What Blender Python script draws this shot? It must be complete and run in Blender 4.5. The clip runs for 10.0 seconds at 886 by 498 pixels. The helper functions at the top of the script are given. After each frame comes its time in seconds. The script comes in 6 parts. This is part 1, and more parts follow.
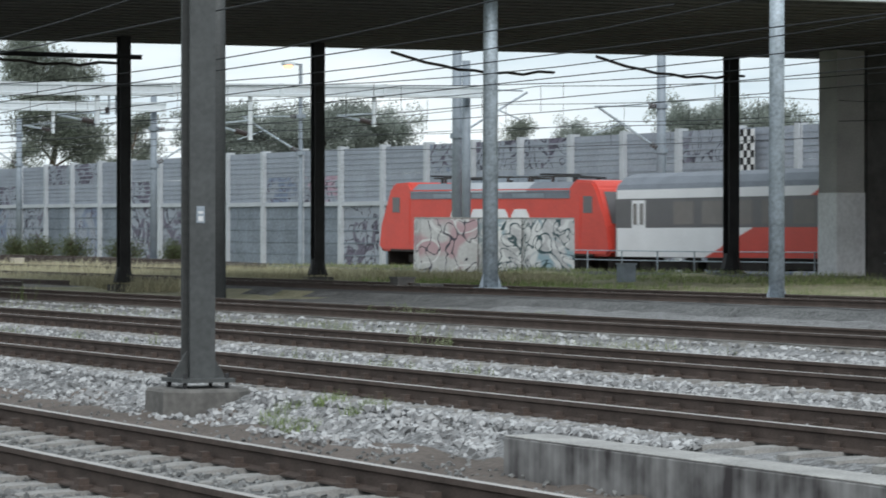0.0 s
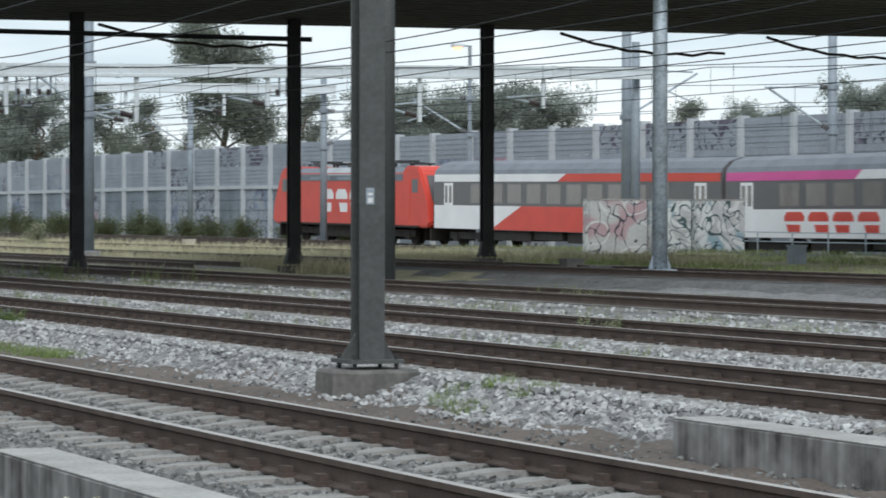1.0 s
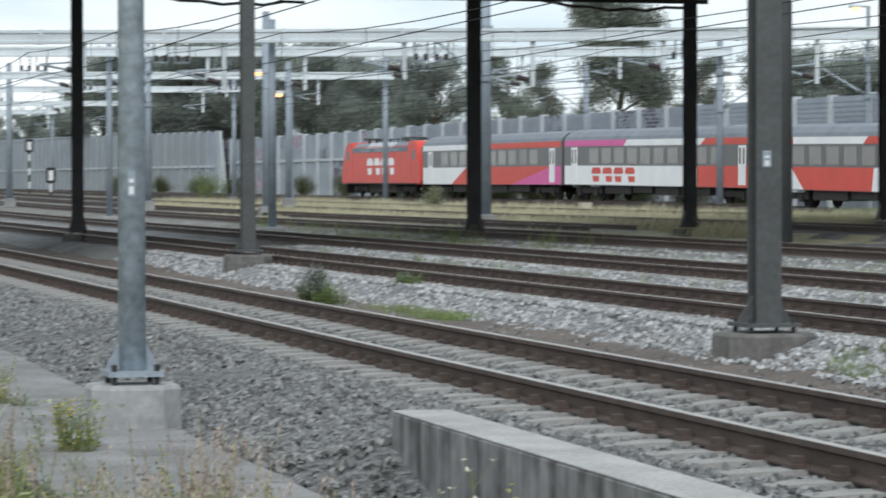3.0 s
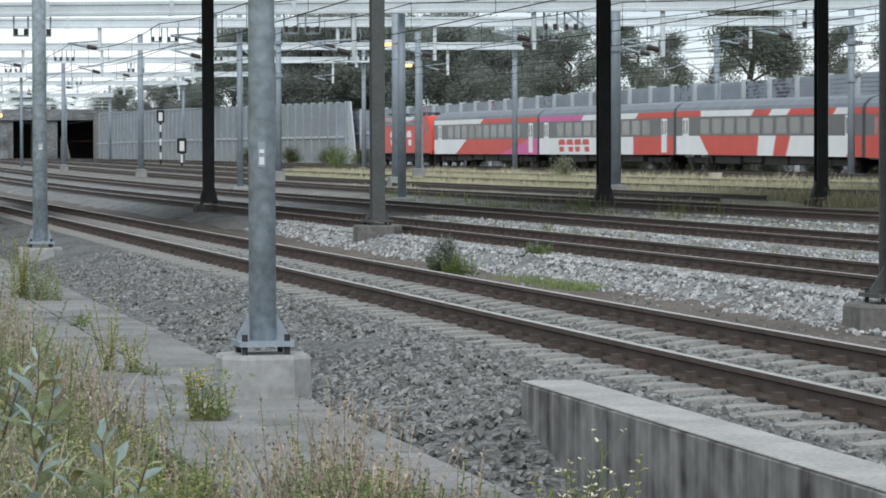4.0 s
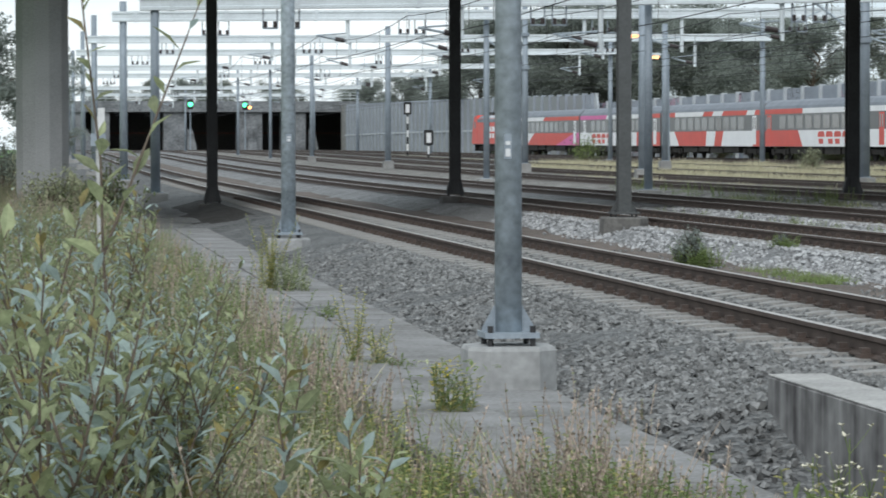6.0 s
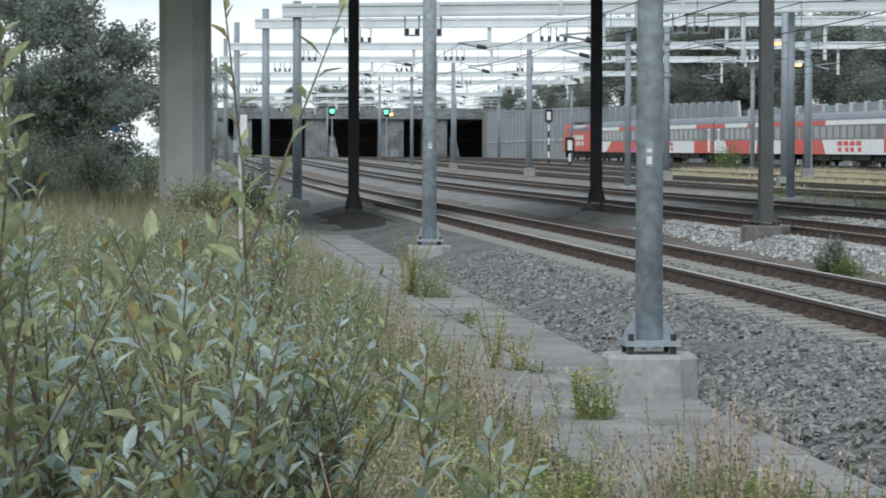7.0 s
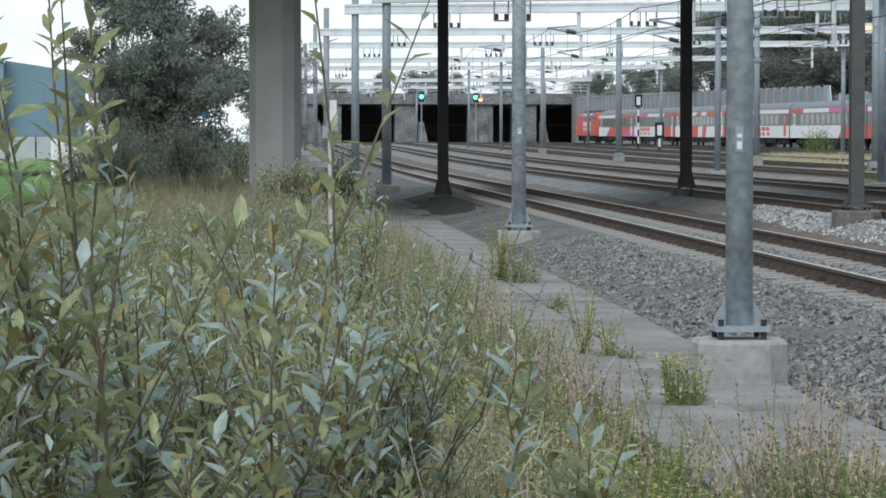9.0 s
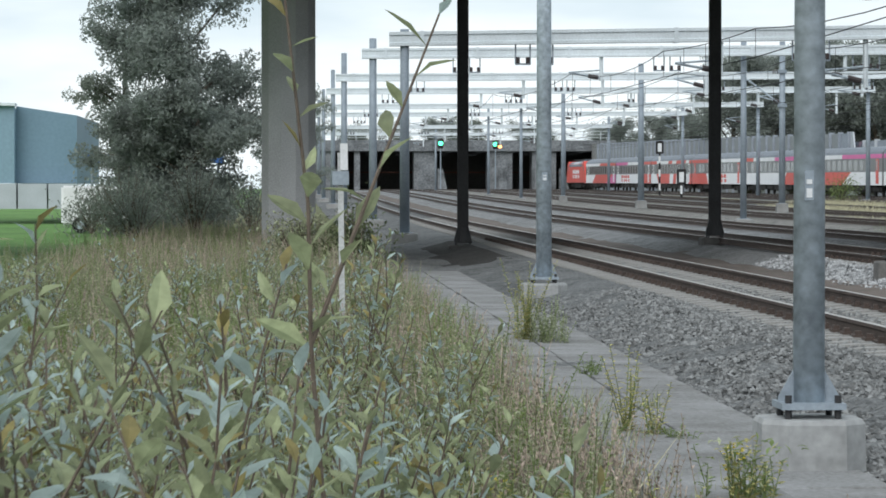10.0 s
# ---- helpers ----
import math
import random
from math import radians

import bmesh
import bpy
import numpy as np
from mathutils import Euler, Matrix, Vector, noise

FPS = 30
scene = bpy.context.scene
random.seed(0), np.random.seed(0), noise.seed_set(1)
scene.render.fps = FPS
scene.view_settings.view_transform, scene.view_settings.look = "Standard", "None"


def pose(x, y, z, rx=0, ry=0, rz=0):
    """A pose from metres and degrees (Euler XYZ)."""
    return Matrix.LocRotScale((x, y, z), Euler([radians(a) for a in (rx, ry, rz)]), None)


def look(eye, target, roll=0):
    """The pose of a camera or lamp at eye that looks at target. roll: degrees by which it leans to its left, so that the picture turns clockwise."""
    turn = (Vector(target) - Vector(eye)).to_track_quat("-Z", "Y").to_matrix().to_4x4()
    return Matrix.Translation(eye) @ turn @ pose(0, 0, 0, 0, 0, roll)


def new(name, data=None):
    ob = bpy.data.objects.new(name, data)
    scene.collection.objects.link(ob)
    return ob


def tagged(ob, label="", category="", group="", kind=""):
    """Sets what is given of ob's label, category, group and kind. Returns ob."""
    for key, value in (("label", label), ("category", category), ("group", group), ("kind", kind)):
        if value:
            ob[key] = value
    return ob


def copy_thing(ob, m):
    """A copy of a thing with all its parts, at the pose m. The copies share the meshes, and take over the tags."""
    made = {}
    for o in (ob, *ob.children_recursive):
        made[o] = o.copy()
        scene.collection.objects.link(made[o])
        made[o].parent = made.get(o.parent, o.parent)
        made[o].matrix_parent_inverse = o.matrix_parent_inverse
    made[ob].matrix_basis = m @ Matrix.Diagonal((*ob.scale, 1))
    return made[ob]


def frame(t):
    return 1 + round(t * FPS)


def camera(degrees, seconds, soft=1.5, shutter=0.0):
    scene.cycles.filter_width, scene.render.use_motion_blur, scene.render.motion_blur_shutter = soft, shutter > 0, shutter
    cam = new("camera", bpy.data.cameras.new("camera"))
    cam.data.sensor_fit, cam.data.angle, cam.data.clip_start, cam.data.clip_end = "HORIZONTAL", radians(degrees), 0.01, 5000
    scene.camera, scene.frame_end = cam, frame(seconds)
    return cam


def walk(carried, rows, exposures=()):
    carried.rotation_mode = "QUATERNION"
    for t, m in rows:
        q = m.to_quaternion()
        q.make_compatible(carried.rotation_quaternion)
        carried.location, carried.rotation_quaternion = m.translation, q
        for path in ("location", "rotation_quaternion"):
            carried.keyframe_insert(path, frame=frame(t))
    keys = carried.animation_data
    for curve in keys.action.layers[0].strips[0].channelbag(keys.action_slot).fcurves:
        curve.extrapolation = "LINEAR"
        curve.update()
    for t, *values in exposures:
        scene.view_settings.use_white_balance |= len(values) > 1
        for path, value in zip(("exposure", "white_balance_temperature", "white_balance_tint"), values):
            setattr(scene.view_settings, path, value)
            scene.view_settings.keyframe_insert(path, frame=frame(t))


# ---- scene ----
# x runs across the tracks, y along them towards the tunnels, z = 0 at the railhead of the nearest track
EYE_Z = 1.36
cam = camera(17.15, 10.0, soft=1.7, shutter=0.3)
# seconds, azimuth, pitch and roll in degrees, metres moved along the view
PATH = [
    (0.0, 26.159, -0.148, 0.057, 0.0),
    (0.5, 24.552, -0.522, 0.062, 0.0),
    (1.0, 22.862, -0.510, 0.085, 0.0),
    (1.5, 21.655, -0.803, 0.033, 0.0),
    (1.8, 22.710, -2.050, 0.011, 0.0),
    (2.0, 23.675, -3.245, -0.051, 0.0),
    (2.2, 23.373, -3.972, -0.064, 0.0),
    (2.4, 20.823, -3.040, -0.032, 0.0),
    (2.5, 20.334, -2.628, -0.046, 0.0),
    (2.8, 16.844, -1.248, 0.007, 0.0),
    (3.0, 15.149, -1.225, -0.094, 0.0),
    (3.2, 14.096, -1.655, -0.116, 0.0),
    (4.3, 12.283, -1.832, -0.071, 0.0),
    (4.5, 11.900, -1.862, -0.001, 0.0),
    (5.0, 10.916, -1.594, 0.039, 0.0),
    (5.5, 9.481, -1.617, -0.052, 0.0),
    (6.0, 7.827, -1.949, -0.078, 0.0),
    (7.5, 3.960, -1.765, 0.148, 0.0),
    (8.0, 2.930, -1.889, 0.093, 0.0),
    (8.5, 2.283, -1.982, 0.052, 0.0),
    (9.0, 3.339, -2.095, 0.002, 0.0),
    (9.5, 3.036, -1.532, 0.039, 1.3),
    (10.0, 2.966, -1.178, 0.003, 3.0),
]


def camera_row(azimuth, pitch, roll, ahead):
    a, b = radians(azimuth), radians(pitch)
    d = Vector((math.sin(a) * math.cos(b), math.cos(a) * math.cos(b), math.sin(b)))
    eye = Vector((0, 0, EYE_Z)) + Vector((math.sin(a), math.cos(a), 0)) * ahead
    return look(eye, eye + d * 10, roll)


walk(cam, [(t, camera_row(a, b, r, m)) for t, a, b, r, m in PATH], [(0.0, 0.12), (1.8, 0.12), (2.5, 0.26), (3.2, 0.19), (4.5, 0.15), (10.0, 0.13)])

# ---- light: overcast evening sky ----
world = bpy.data.worlds.new("sky")
scene.world = world
world.use_nodes = True
wn = world.node_tree.nodes
wl = world.node_tree.links
wn.clear()
w_out = wn.new("ShaderNodeOutputWorld")
w_bg = wn.new("ShaderNodeBackground")
w_sky = wn.new("ShaderNodeTexSky")
w_sky.sky_type = "NISHITA"
w_sky.sun_disc = False
w_sky.sun_elevation, w_sky.sun_rotation = radians(37), radians(200)
w_sky.dust_density, w_sky.air_density = 3.0, 1.0
w_tc = wn.new("ShaderNodeTexCoord")
w_noise = wn.new("ShaderNodeTexNoise")
w_noise.inputs["Scale"].default_value = 5.0
w_noise.inputs["Detail"].default_value = 5.0
w_ramp = wn.new("ShaderNodeValToRGB")
w_ramp.color_ramp.elements[0].position, w_ramp.color_ramp.elements[0].color = 0.36, (0.56, 0.68, 0.76, 1)
w_ramp.color_ramp.elements[1].position, w_ramp.color_ramp.elements[1].color = 0.6, (0.9, 0.97, 1.0, 1)
w_cloud = wn.new("ShaderNodeMix")
w_cloud.data_type = "RGBA"
w_cloud.inputs["Factor"].default_value = 0.9
w_gain = wn.new("ShaderNodeVectorMath")
w_gain.operation = "SCALE"
w_gain.inputs["Scale"].default_value = 11.5
w_map = wn.new("ShaderNodeMapping")
w_map.inputs["Scale"].default_value = (1, 1, 4)
wl.new(w_tc.outputs["Generated"], w_map.inputs["Vector"])
wl.new(w_map.outputs["Vector"], w_noise.inputs["Vector"])
wl.new(w_noise.outputs["Fac"], w_ramp.inputs["Fac"])
wl.new(w_ramp.outputs["Color"], w_gain.inputs[0])
wl.new(w_sky.outputs["Color"], w_cloud.inputs["A"])
wl.new(w_gain.outputs["Vector"], w_cloud.inputs["B"])
wl.new(w_cloud.outputs["Result"], w_bg.inputs["Color"])
w_bg.inputs["Strength"].default_value = 0.1
wl.new(w_bg.outputs["Background"], w_out.inputs["Surface"])
sun_data = bpy.data.lights.new("sun", "SUN")
sun_data.energy, sun_data.angle, sun_data.color = 1.5, radians(40), (0.985, 0.985, 0.985)
sun = new("sun", sun_data)
sun.matrix_world = look((0, 0, 50), (22, 62, 0))

# ---- materials ----


def mat(name, color, rough=0.8, metal=0.0, vary=0.25, scale=3.0, fine=40.0, bump=0.2, bump_d=0.01, tint=None, random_v=0.0, spec=0.3):
    """A surface with two scales of tone and a fine relief, in metres."""
    m = bpy.data.materials.new(name)
    m.use_nodes = True
    n, l = m.node_tree.nodes, m.node_tree.links
    b = n["Principled BSDF"]
    b.inputs["Roughness"].default_value, b.inputs["Metallic"].default_value = rough, metal
    b.inputs["Specular IOR Level"].default_value = spec
    tc = n.new("ShaderNodeTexCoord")
    big, small = n.new("ShaderNodeTexNoise"), n.new("ShaderNodeTexNoise")
    big.inputs["Scale"].default_value, small.inputs["Scale"].default_value = scale, fine
    big.inputs["Detail"].default_value, small.inputs["Detail"].default_value = 4, 3
    for q in (big, small):
        l.new(tc.outputs["Object"], q.inputs["Vector"])
    add = n.new("ShaderNodeMath")
    add.operation = "ADD"
    l.new(big.outputs["Fac"], add.inputs[0])
    l.new(small.outputs["Fac"], add.inputs[1])
    ramp = n.new("ShaderNodeMapRange")
    ramp.inputs["From Min"].default_value, ramp.inputs["From Max"].default_value = 0.7, 1.3
    ramp.inputs["To Min"].default_value, ramp.inputs["To Max"].default_value = 0.0, 1.0
    l.new(add.outputs[0], ramp.inputs["Value"])
    mix = n.new("ShaderNodeMix")
    mix.data_type = "RGBA"
    lo = tint or tuple(c * (1 - vary) for c in color)
    hi = tuple(min(1, c * (1 + vary)) for c in color)
    mix.inputs["A"].default_value, mix.inputs["B"].default_value = (*lo, 1), (*hi, 1)
    l.new(ramp.outputs["Result"], mix.inputs["Factor"])
    last = mix.outputs["Result"]
    if random_v:
        info, hsv, mr = n.new("ShaderNodeNewGeometry"), n.new("ShaderNodeHueSaturation"), n.new("ShaderNodeMapRange")
        mr.inputs["To Min"].default_value, mr.inputs["To Max"].default_value = 1 - random_v, 1 + random_v
        l.new(info.outputs["Random Per Island"], mr.inputs["Value"])
        l.new(mr.outputs["Result"], hsv.inputs["Value"])
        l.new(last, hsv.inputs["Color"])
        last = hsv.outputs["Color"]
    l.new(last, b.inputs["Base Color"])
    if bump:
        bp = n.new("ShaderNodeBump")
        bp.inputs["Strength"].default_value, bp.inputs["Distance"].default_value = bump, bump_d
        l.new(small.outputs["Fac"], bp.inputs["Height"])
        l.new(bp.outputs["Normal"], b.inputs["Normal"])
    return m


def leafy(m, share=0.4):
    """Lets part of the light through thin leaves."""
    n, l = m.node_tree.nodes, m.node_tree.links
    b = n["Principled BSDF"]
    out = [q for q in n if q.type == "OUTPUT_MATERIAL"][0]
    tr, mx = n.new("ShaderNodeBsdfTranslucent"), n.new("ShaderNodeMixShader")
    src = b.inputs["Base Color"].links[0].from_socket
    l.new(src, tr.inputs["Color"])
    mx.inputs["Fac"].default_value = share
    l.new(b.outputs["BSDF"], mx.inputs[1])
    l.new(tr.outputs["BSDF"], mx.inputs[2])
    l.new(mx.outputs["Shader"], out.inputs["Surface"])
    return m


def glow(name, color, strength):
    m = bpy.data.materials.new(name)
    m.use_nodes = True
    b = m.node_tree.nodes["Principled BSDF"]
    b.inputs["Base Color"].default_value = (*color, 1)
    b.inputs["Emission Color"].default_value = (*color, 1)
    b.inputs["Emission Strength"].default_value = strength
    return m


M_GALV = mat("galvanised_steel", (0.4, 0.46, 0.51), 0.5, 0.35, 0.36, 2.5, 13, 0.1, 0.003)
M_GREYSTEEL = mat("grey_painted_steel", (0.25, 0.29, 0.33), 0.55, 0.2, 0.2, 2.0, 25, 0.1, 0.003)
M_DARKSTEEL = mat("near_black_steel", (0.035, 0.035, 0.037), 0.65, 0.2, 0.35, 1.5, 30, 0.2, 0.004)
M_OLDSTEEL = mat("weathered_mast_steel", (0.078, 0.083, 0.084), 0.6, 0.25, 0.2, 1.2, 18, 0.2, 0.004)
M_BEAM = mat("pale_portal_beam", (0.62, 0.67, 0.7), 0.5, 0.2, 0.12, 1.0, 15, 0.05, 0.003)
M_RAIL = mat("rusty_rail_side", (0.08, 0.061, 0.053), 0.85, 0.1, 0.35, 3, 60, 0.3, 0.004)
M_RAILTOP = mat("worn_railhead", (0.42, 0.39, 0.37), 0.42, 0.6, 0.2, 4, 60, 0.05, 0.001)
M_SLEEPER = mat("dusty_concrete_sleeper", (0.25, 0.245, 0.235), 0.9, 0, 0.3, 5, 60, 0.3, 0.006)
M_CONC = mat("stained_concrete", (0.24, 0.24, 0.235), 0.9, 0, 0.35, 1.2, 35, 0.35, 0.01)
M_PLINTH = mat("pale_concrete_plinth", (0.3, 0.305, 0.305), 0.9, 0, 0.22, 2.2, 14, 0.3, 0.006)
M_DARKCONC = mat("dark_concrete", (0.1, 0.098, 0.095), 0.95, 0, 0.3, 3, 45, 0.3, 0.006)
M_RED = mat("red_train_paint", (0.62, 0.065, 0.045), 0.38, 0, 0.1, 0.8, 12, 0.03, 0.002, spec=0.45)
M_WHITE = mat("white_train_paint", (0.8, 0.8, 0.82), 0.38, 0, 0.07, 0.8, 12, 0.03, 0.002, spec=0.45)
M_PINK = mat("magenta_train_paint", (0.66, 0.1, 0.33), 0.38, 0, 0.08, 0.8, 12, 0.03, 0.002, spec=0.45)
M_TROOF = mat("grey_train_roof", (0.17, 0.19, 0.22), 0.6, 0, 0.2, 1, 15, 0.05, 0.004)
M_BAND = mat("grey_window_band", (0.12, 0.115, 0.12), 0.3, 0, 0.12, 1, 15, 0.03, 0.002, spec=0.5)
M_UNDER = mat("dirty_underframe", (0.035, 0.032, 0.03), 0.85, 0, 0.4, 2, 30, 0.3, 0.01)
M_GLASS = mat("tinted_train_window", (0.22, 0.2, 0.19), 0.12, 0, 0.07, 0.8, 3, 0.0, 0.001, spec=0.5)
M_PANELDARK = mat("weathered_dark_panel", (0.165, 0.18, 0.19), 0.9, 0, 0.45, 0.35, 6, 0.2, 0.01, tint=(0.26, 0.28, 0.29))
M_PANEL = mat("grey_noise_panel", (0.27, 0.3, 0.345), 0.85, 0, 0.16, 0.6, 8, 0.2, 0.01)
M_TUNNEL = mat("stained_tunnel_concrete", (0.17, 0.18, 0.19), 0.9, 0, 0.4, 0.5, 3, 0.3, 0.01, tint=(0.08, 0.085, 0.09))
M_BUSHDARK = leafy(mat("deep_green_bush_leaves", (0.1, 0.12, 0.06), 0.7, 0, 0.35, 2, 12, 0, 0.001, random_v=0.35), 0.3)
M_PANELLOW = mat("darker_lower_panel", (0.17, 0.2, 0.235), 0.85, 0, 0.3, 0.5, 7, 0.2, 0.01)
M_PPOST = mat("pale_wall_post", (0.41, 0.44, 0.47), 0.8, 0, 0.12, 1, 20, 0.1, 0.004)
M_BARK = mat("grey_brown_bark", (0.11, 0.09, 0.07), 0.95, 0, 0.35, 4, 30, 0.6, 0.02)
M_LEAFDARK = mat("dark_tree_leaves", (0.25, 0.28, 0.255), 0.75, 0, 0.35, 0.5, 6, 0, 0.001, random_v=0.28)
M_LEAFWILLOW = mat("grey_willow_tree_leaves", (0.23, 0.26, 0.235), 0.75, 0, 0.3, 0.35, 3, 0, 0.001, random_v=0.16)
M_LEAFGREY = mat("grey_green_tree_leaves", (0.21, 0.235, 0.2), 0.75, 0, 0.35, 0.5, 6, 0, 0.001, random_v=0.25)
for q in (M_LEAFDARK, M_LEAFGREY, M_LEAFWILLOW):
    leafy(q, 0.4)
M_PILLAR = mat("grey_pillar_concrete", (0.42, 0.425, 0.435), 0.9, 0, 0.22, 0.5, 30, 0.3, 0.008)
M_PILLAR_SQ = mat("dusty_square_pillar", (0.36, 0.355, 0.345), 0.9, 0, 0.25, 0.7, 25, 0.3, 0.008)
M_PLINTHD = mat("grimy_plinth_concrete", (0.13, 0.126, 0.12), 0.95, 0, 0.3, 2.2, 14, 0.35, 0.008)

# ---- helpers of this place ----


def smooth(u):
    u = min(1.0, max(0.0, u))
    return u * u * (3 - 2 * u)


def sunk_line(x, y):
    """The running line lies lower than the yard where it passes the bridge."""
    return 0.62 * smooth((x - 51.6) / 2.4) * (1 - smooth((y - 88) / 75)) if y < 163 else 0.0


def gz(x, y):
    """Level of the railheads: the yard climbs gently towards the far side and the tunnels."""
    a = 0.5 * smooth((x - 15) / 40)
    return a + (1.25 - a) * smooth((y - 110) / 330) - sunk_line(x, y)


FAR_KEYS = ((214, 49.9), (252, 47.7), (296, 45.1), (340, 43.1), (412, 40.15), (480, 38.2), (620, 36.5), (900, 36.0))
LINE_KEYS = ((-40, 64.6), (30, 60.5), (75, 57.9), (103, 56.35), (124, 55.25), (145, 53.95), (170, 52.3)) + FAR_KEYS
WALL_KEYS = ((-40, 72.5), (30, 65.0), (75, 61.4), (103, 59.2), (124, 57.3), (145, 55.1), (170, 52.75)) + FAR_KEYS


def curve_x(keys, y):
    """Smooth line through (y, x) points."""
    for (y0, x0), (y1, x1) in zip(keys, keys[1:]):
        if y <= y1:
            break
    u = (y - y0) / (y1 - y0)
    i = keys.index((y0, x0))
    def slope(j):
        j = min(max(j, 1), len(keys) - 2)
        return (keys[j + 1][1] - keys[j - 1][1]) / (keys[j + 1][0] - keys[j - 1][0])
    d = y1 - y0
    u2, u3 = u * u, u * u * u
    return (2 * u3 - 3 * u2 + 1) * x0 + (u3 - 2 * u2 + u) * d * slope(i) + (3 * u2 - 2 * u3) * x1 + (u3 - u2) * d * slope(i + 1)


def line_x(y):
    """Where the far running line lies at y."""
    return curve_x(LINE_KEYS, y)


def barrier_x(y):
    """Where the first noise barrier stands at y."""
    return curve_x(WALL_KEYS, y) + 7.2


def mesh_object(name, bm, material=None, smooth_shade=False):
    me = bpy.data.meshes.new(name)
    bmesh.ops.recalc_face_normals(bm, faces=bm.faces)
    bm.to_mesh(me)
    bm.free()
    if smooth_shade:
        for p in me.polygons:
            p.use_smooth = True
    if material:
        me.materials.append(material)
    return new(name, me)


def part(name, bm, material, parent, label="", smooth_shade=False):
    ob = mesh_object(name, bm, material, smooth_shade)
    ob.parent = parent
    if label:
        ob["label"] = label
    return ob


def box(bm, x0, x1, y0, y1, z0, z1, m=None):
    v = [bm.verts.new(Vector(p) if m is None else m @ Vector(p)) for p in
         ((x0, y0, z0), (x1, y0, z0), (x1, y1, z0), (x0, y1, z0), (x0, y0, z1), (x1, y0, z1), (x1, y1, z1), (x0, y1, z1))]
    for f in ((0, 3, 2, 1), (4, 5, 6, 7), (0, 1, 5, 4), (1, 2, 6, 5), (2, 3, 7, 6), (3, 0, 4, 7)):
        bm.faces.new([v[i] for i in f])
    return v


def bevelled(bm, width, segments=1):
    bmesh.ops.bevel(bm, geom=list(bm.edges), offset=width, segments=segments, affect="EDGES")


def tube(bm, p0, p1, r0, r1=None, n=8, caps=True):
    p0, p1 = Vector(p0), Vector(p1)
    r1 = r0 if r1 is None else r1
    d = (p1 - p0).normalized()
    a = d.orthogonal().normalized()
    b = d.cross(a)
    rings = []
    for p, r in ((p0, r0), (p1, r1)):
        rings.append([bm.verts.new(p + (a * math.cos(2 * math.pi * k / n) + b * math.sin(2 * math.pi * k / n)) * r) for k in range(n)])
    for k in range(n):
        bm.faces.new((rings[0][k], rings[0][(k + 1) % n], rings[1][(k + 1) % n], rings[1][k]))
    if caps:
        bm.faces.new(rings[0][::-1])
        bm.faces.new(rings[1])


def prism(bm, outline, axis, lo, hi):
    """An outline of 2D points, drawn out along an axis (0 x, 1 y, 2 z)."""
    def put(p, h):
        q = list(p)
        q.insert(axis, h)
        return bm.verts.new(q)
    a = [put(p, lo) for p in outline]
    b = [put(p, hi) for p in outline]
    k = len(a)
    for i in range(k):
        bm.faces.new((a[i], a[(i + 1) % k], b[(i + 1) % k], b[i]))
    bm.faces.new(a[::-1])
    bm.faces.new(b)


def empty(name, m=None):
    ob = new(name)
    if m is not None:
        ob.matrix_world = m
    return ob


# ---- the ground ----


def ballast(name, dark, light, scale=22.0, warm=0.0):
    m = bpy.data.materials.new(name)
    m.use_nodes = True
    n, l = m.node_tree.nodes, m.node_tree.links
    b = n["Principled BSDF"]
    b.inputs["Roughness"].default_value = 0.95
    b.inputs["Specular IOR Level"].default_value = 0.2
    tc = n.new("ShaderNodeTexCoord")
    v1 = n.new("ShaderNodeTexVoronoi")
    v1.inputs["Scale"].default_value = scale
    no = n.new("ShaderNodeTexNoise")
    no.inputs["Scale"].default_value = 0.7
    no.inputs["Detail"].default_value = 5
    l.new(tc.outputs["Object"], v1.inputs["Vector"])
    l.new(tc.outputs["Object"], no.inputs["Vector"])
    sep = n.new("ShaderNodeSeparateColor")
    l.new(v1.outputs["Color"], sep.inputs["Color"])
    mixf = n.new("ShaderNodeMath")
    mixf.operation = "MULTIPLY_ADD"
    mixf.inputs[1].default_value = 0.75
    l.new(sep.outputs["Red"], mixf.inputs[0])
    sc = n.new("ShaderNodeMath")
    sc.operation = "MULTIPLY_ADD"
    sc.inputs[1].default_value, sc.inputs[2].default_value = 1.2, -0.45
    l.new(no.outputs["Fac"], sc.inputs[0])
    l.new(sc.outputs[0], mixf.inputs[2])
    mix = n.new("ShaderNodeMix")
    mix.data_type = "RGBA"
    mix.inputs["A"].default_value, mix.inputs["B"].default_value = (*dark, 1), (*light, 1)
    l.new(mixf.outputs[0], mix.inputs["Factor"])
    l.new(mix.outputs["Result"], b.inputs["Base Color"])
    bp = n.new("ShaderNodeBump")
    bp.invert = True
    bp.inputs["Strength"].default_value, bp.inputs["Distance"].default_value = 1.0, 0.05
    l.new(v1.outputs["Distance"], bp.inputs["Height"])
    l.new(bp.outputs["Normal"], b.inputs["Normal"])
    return m


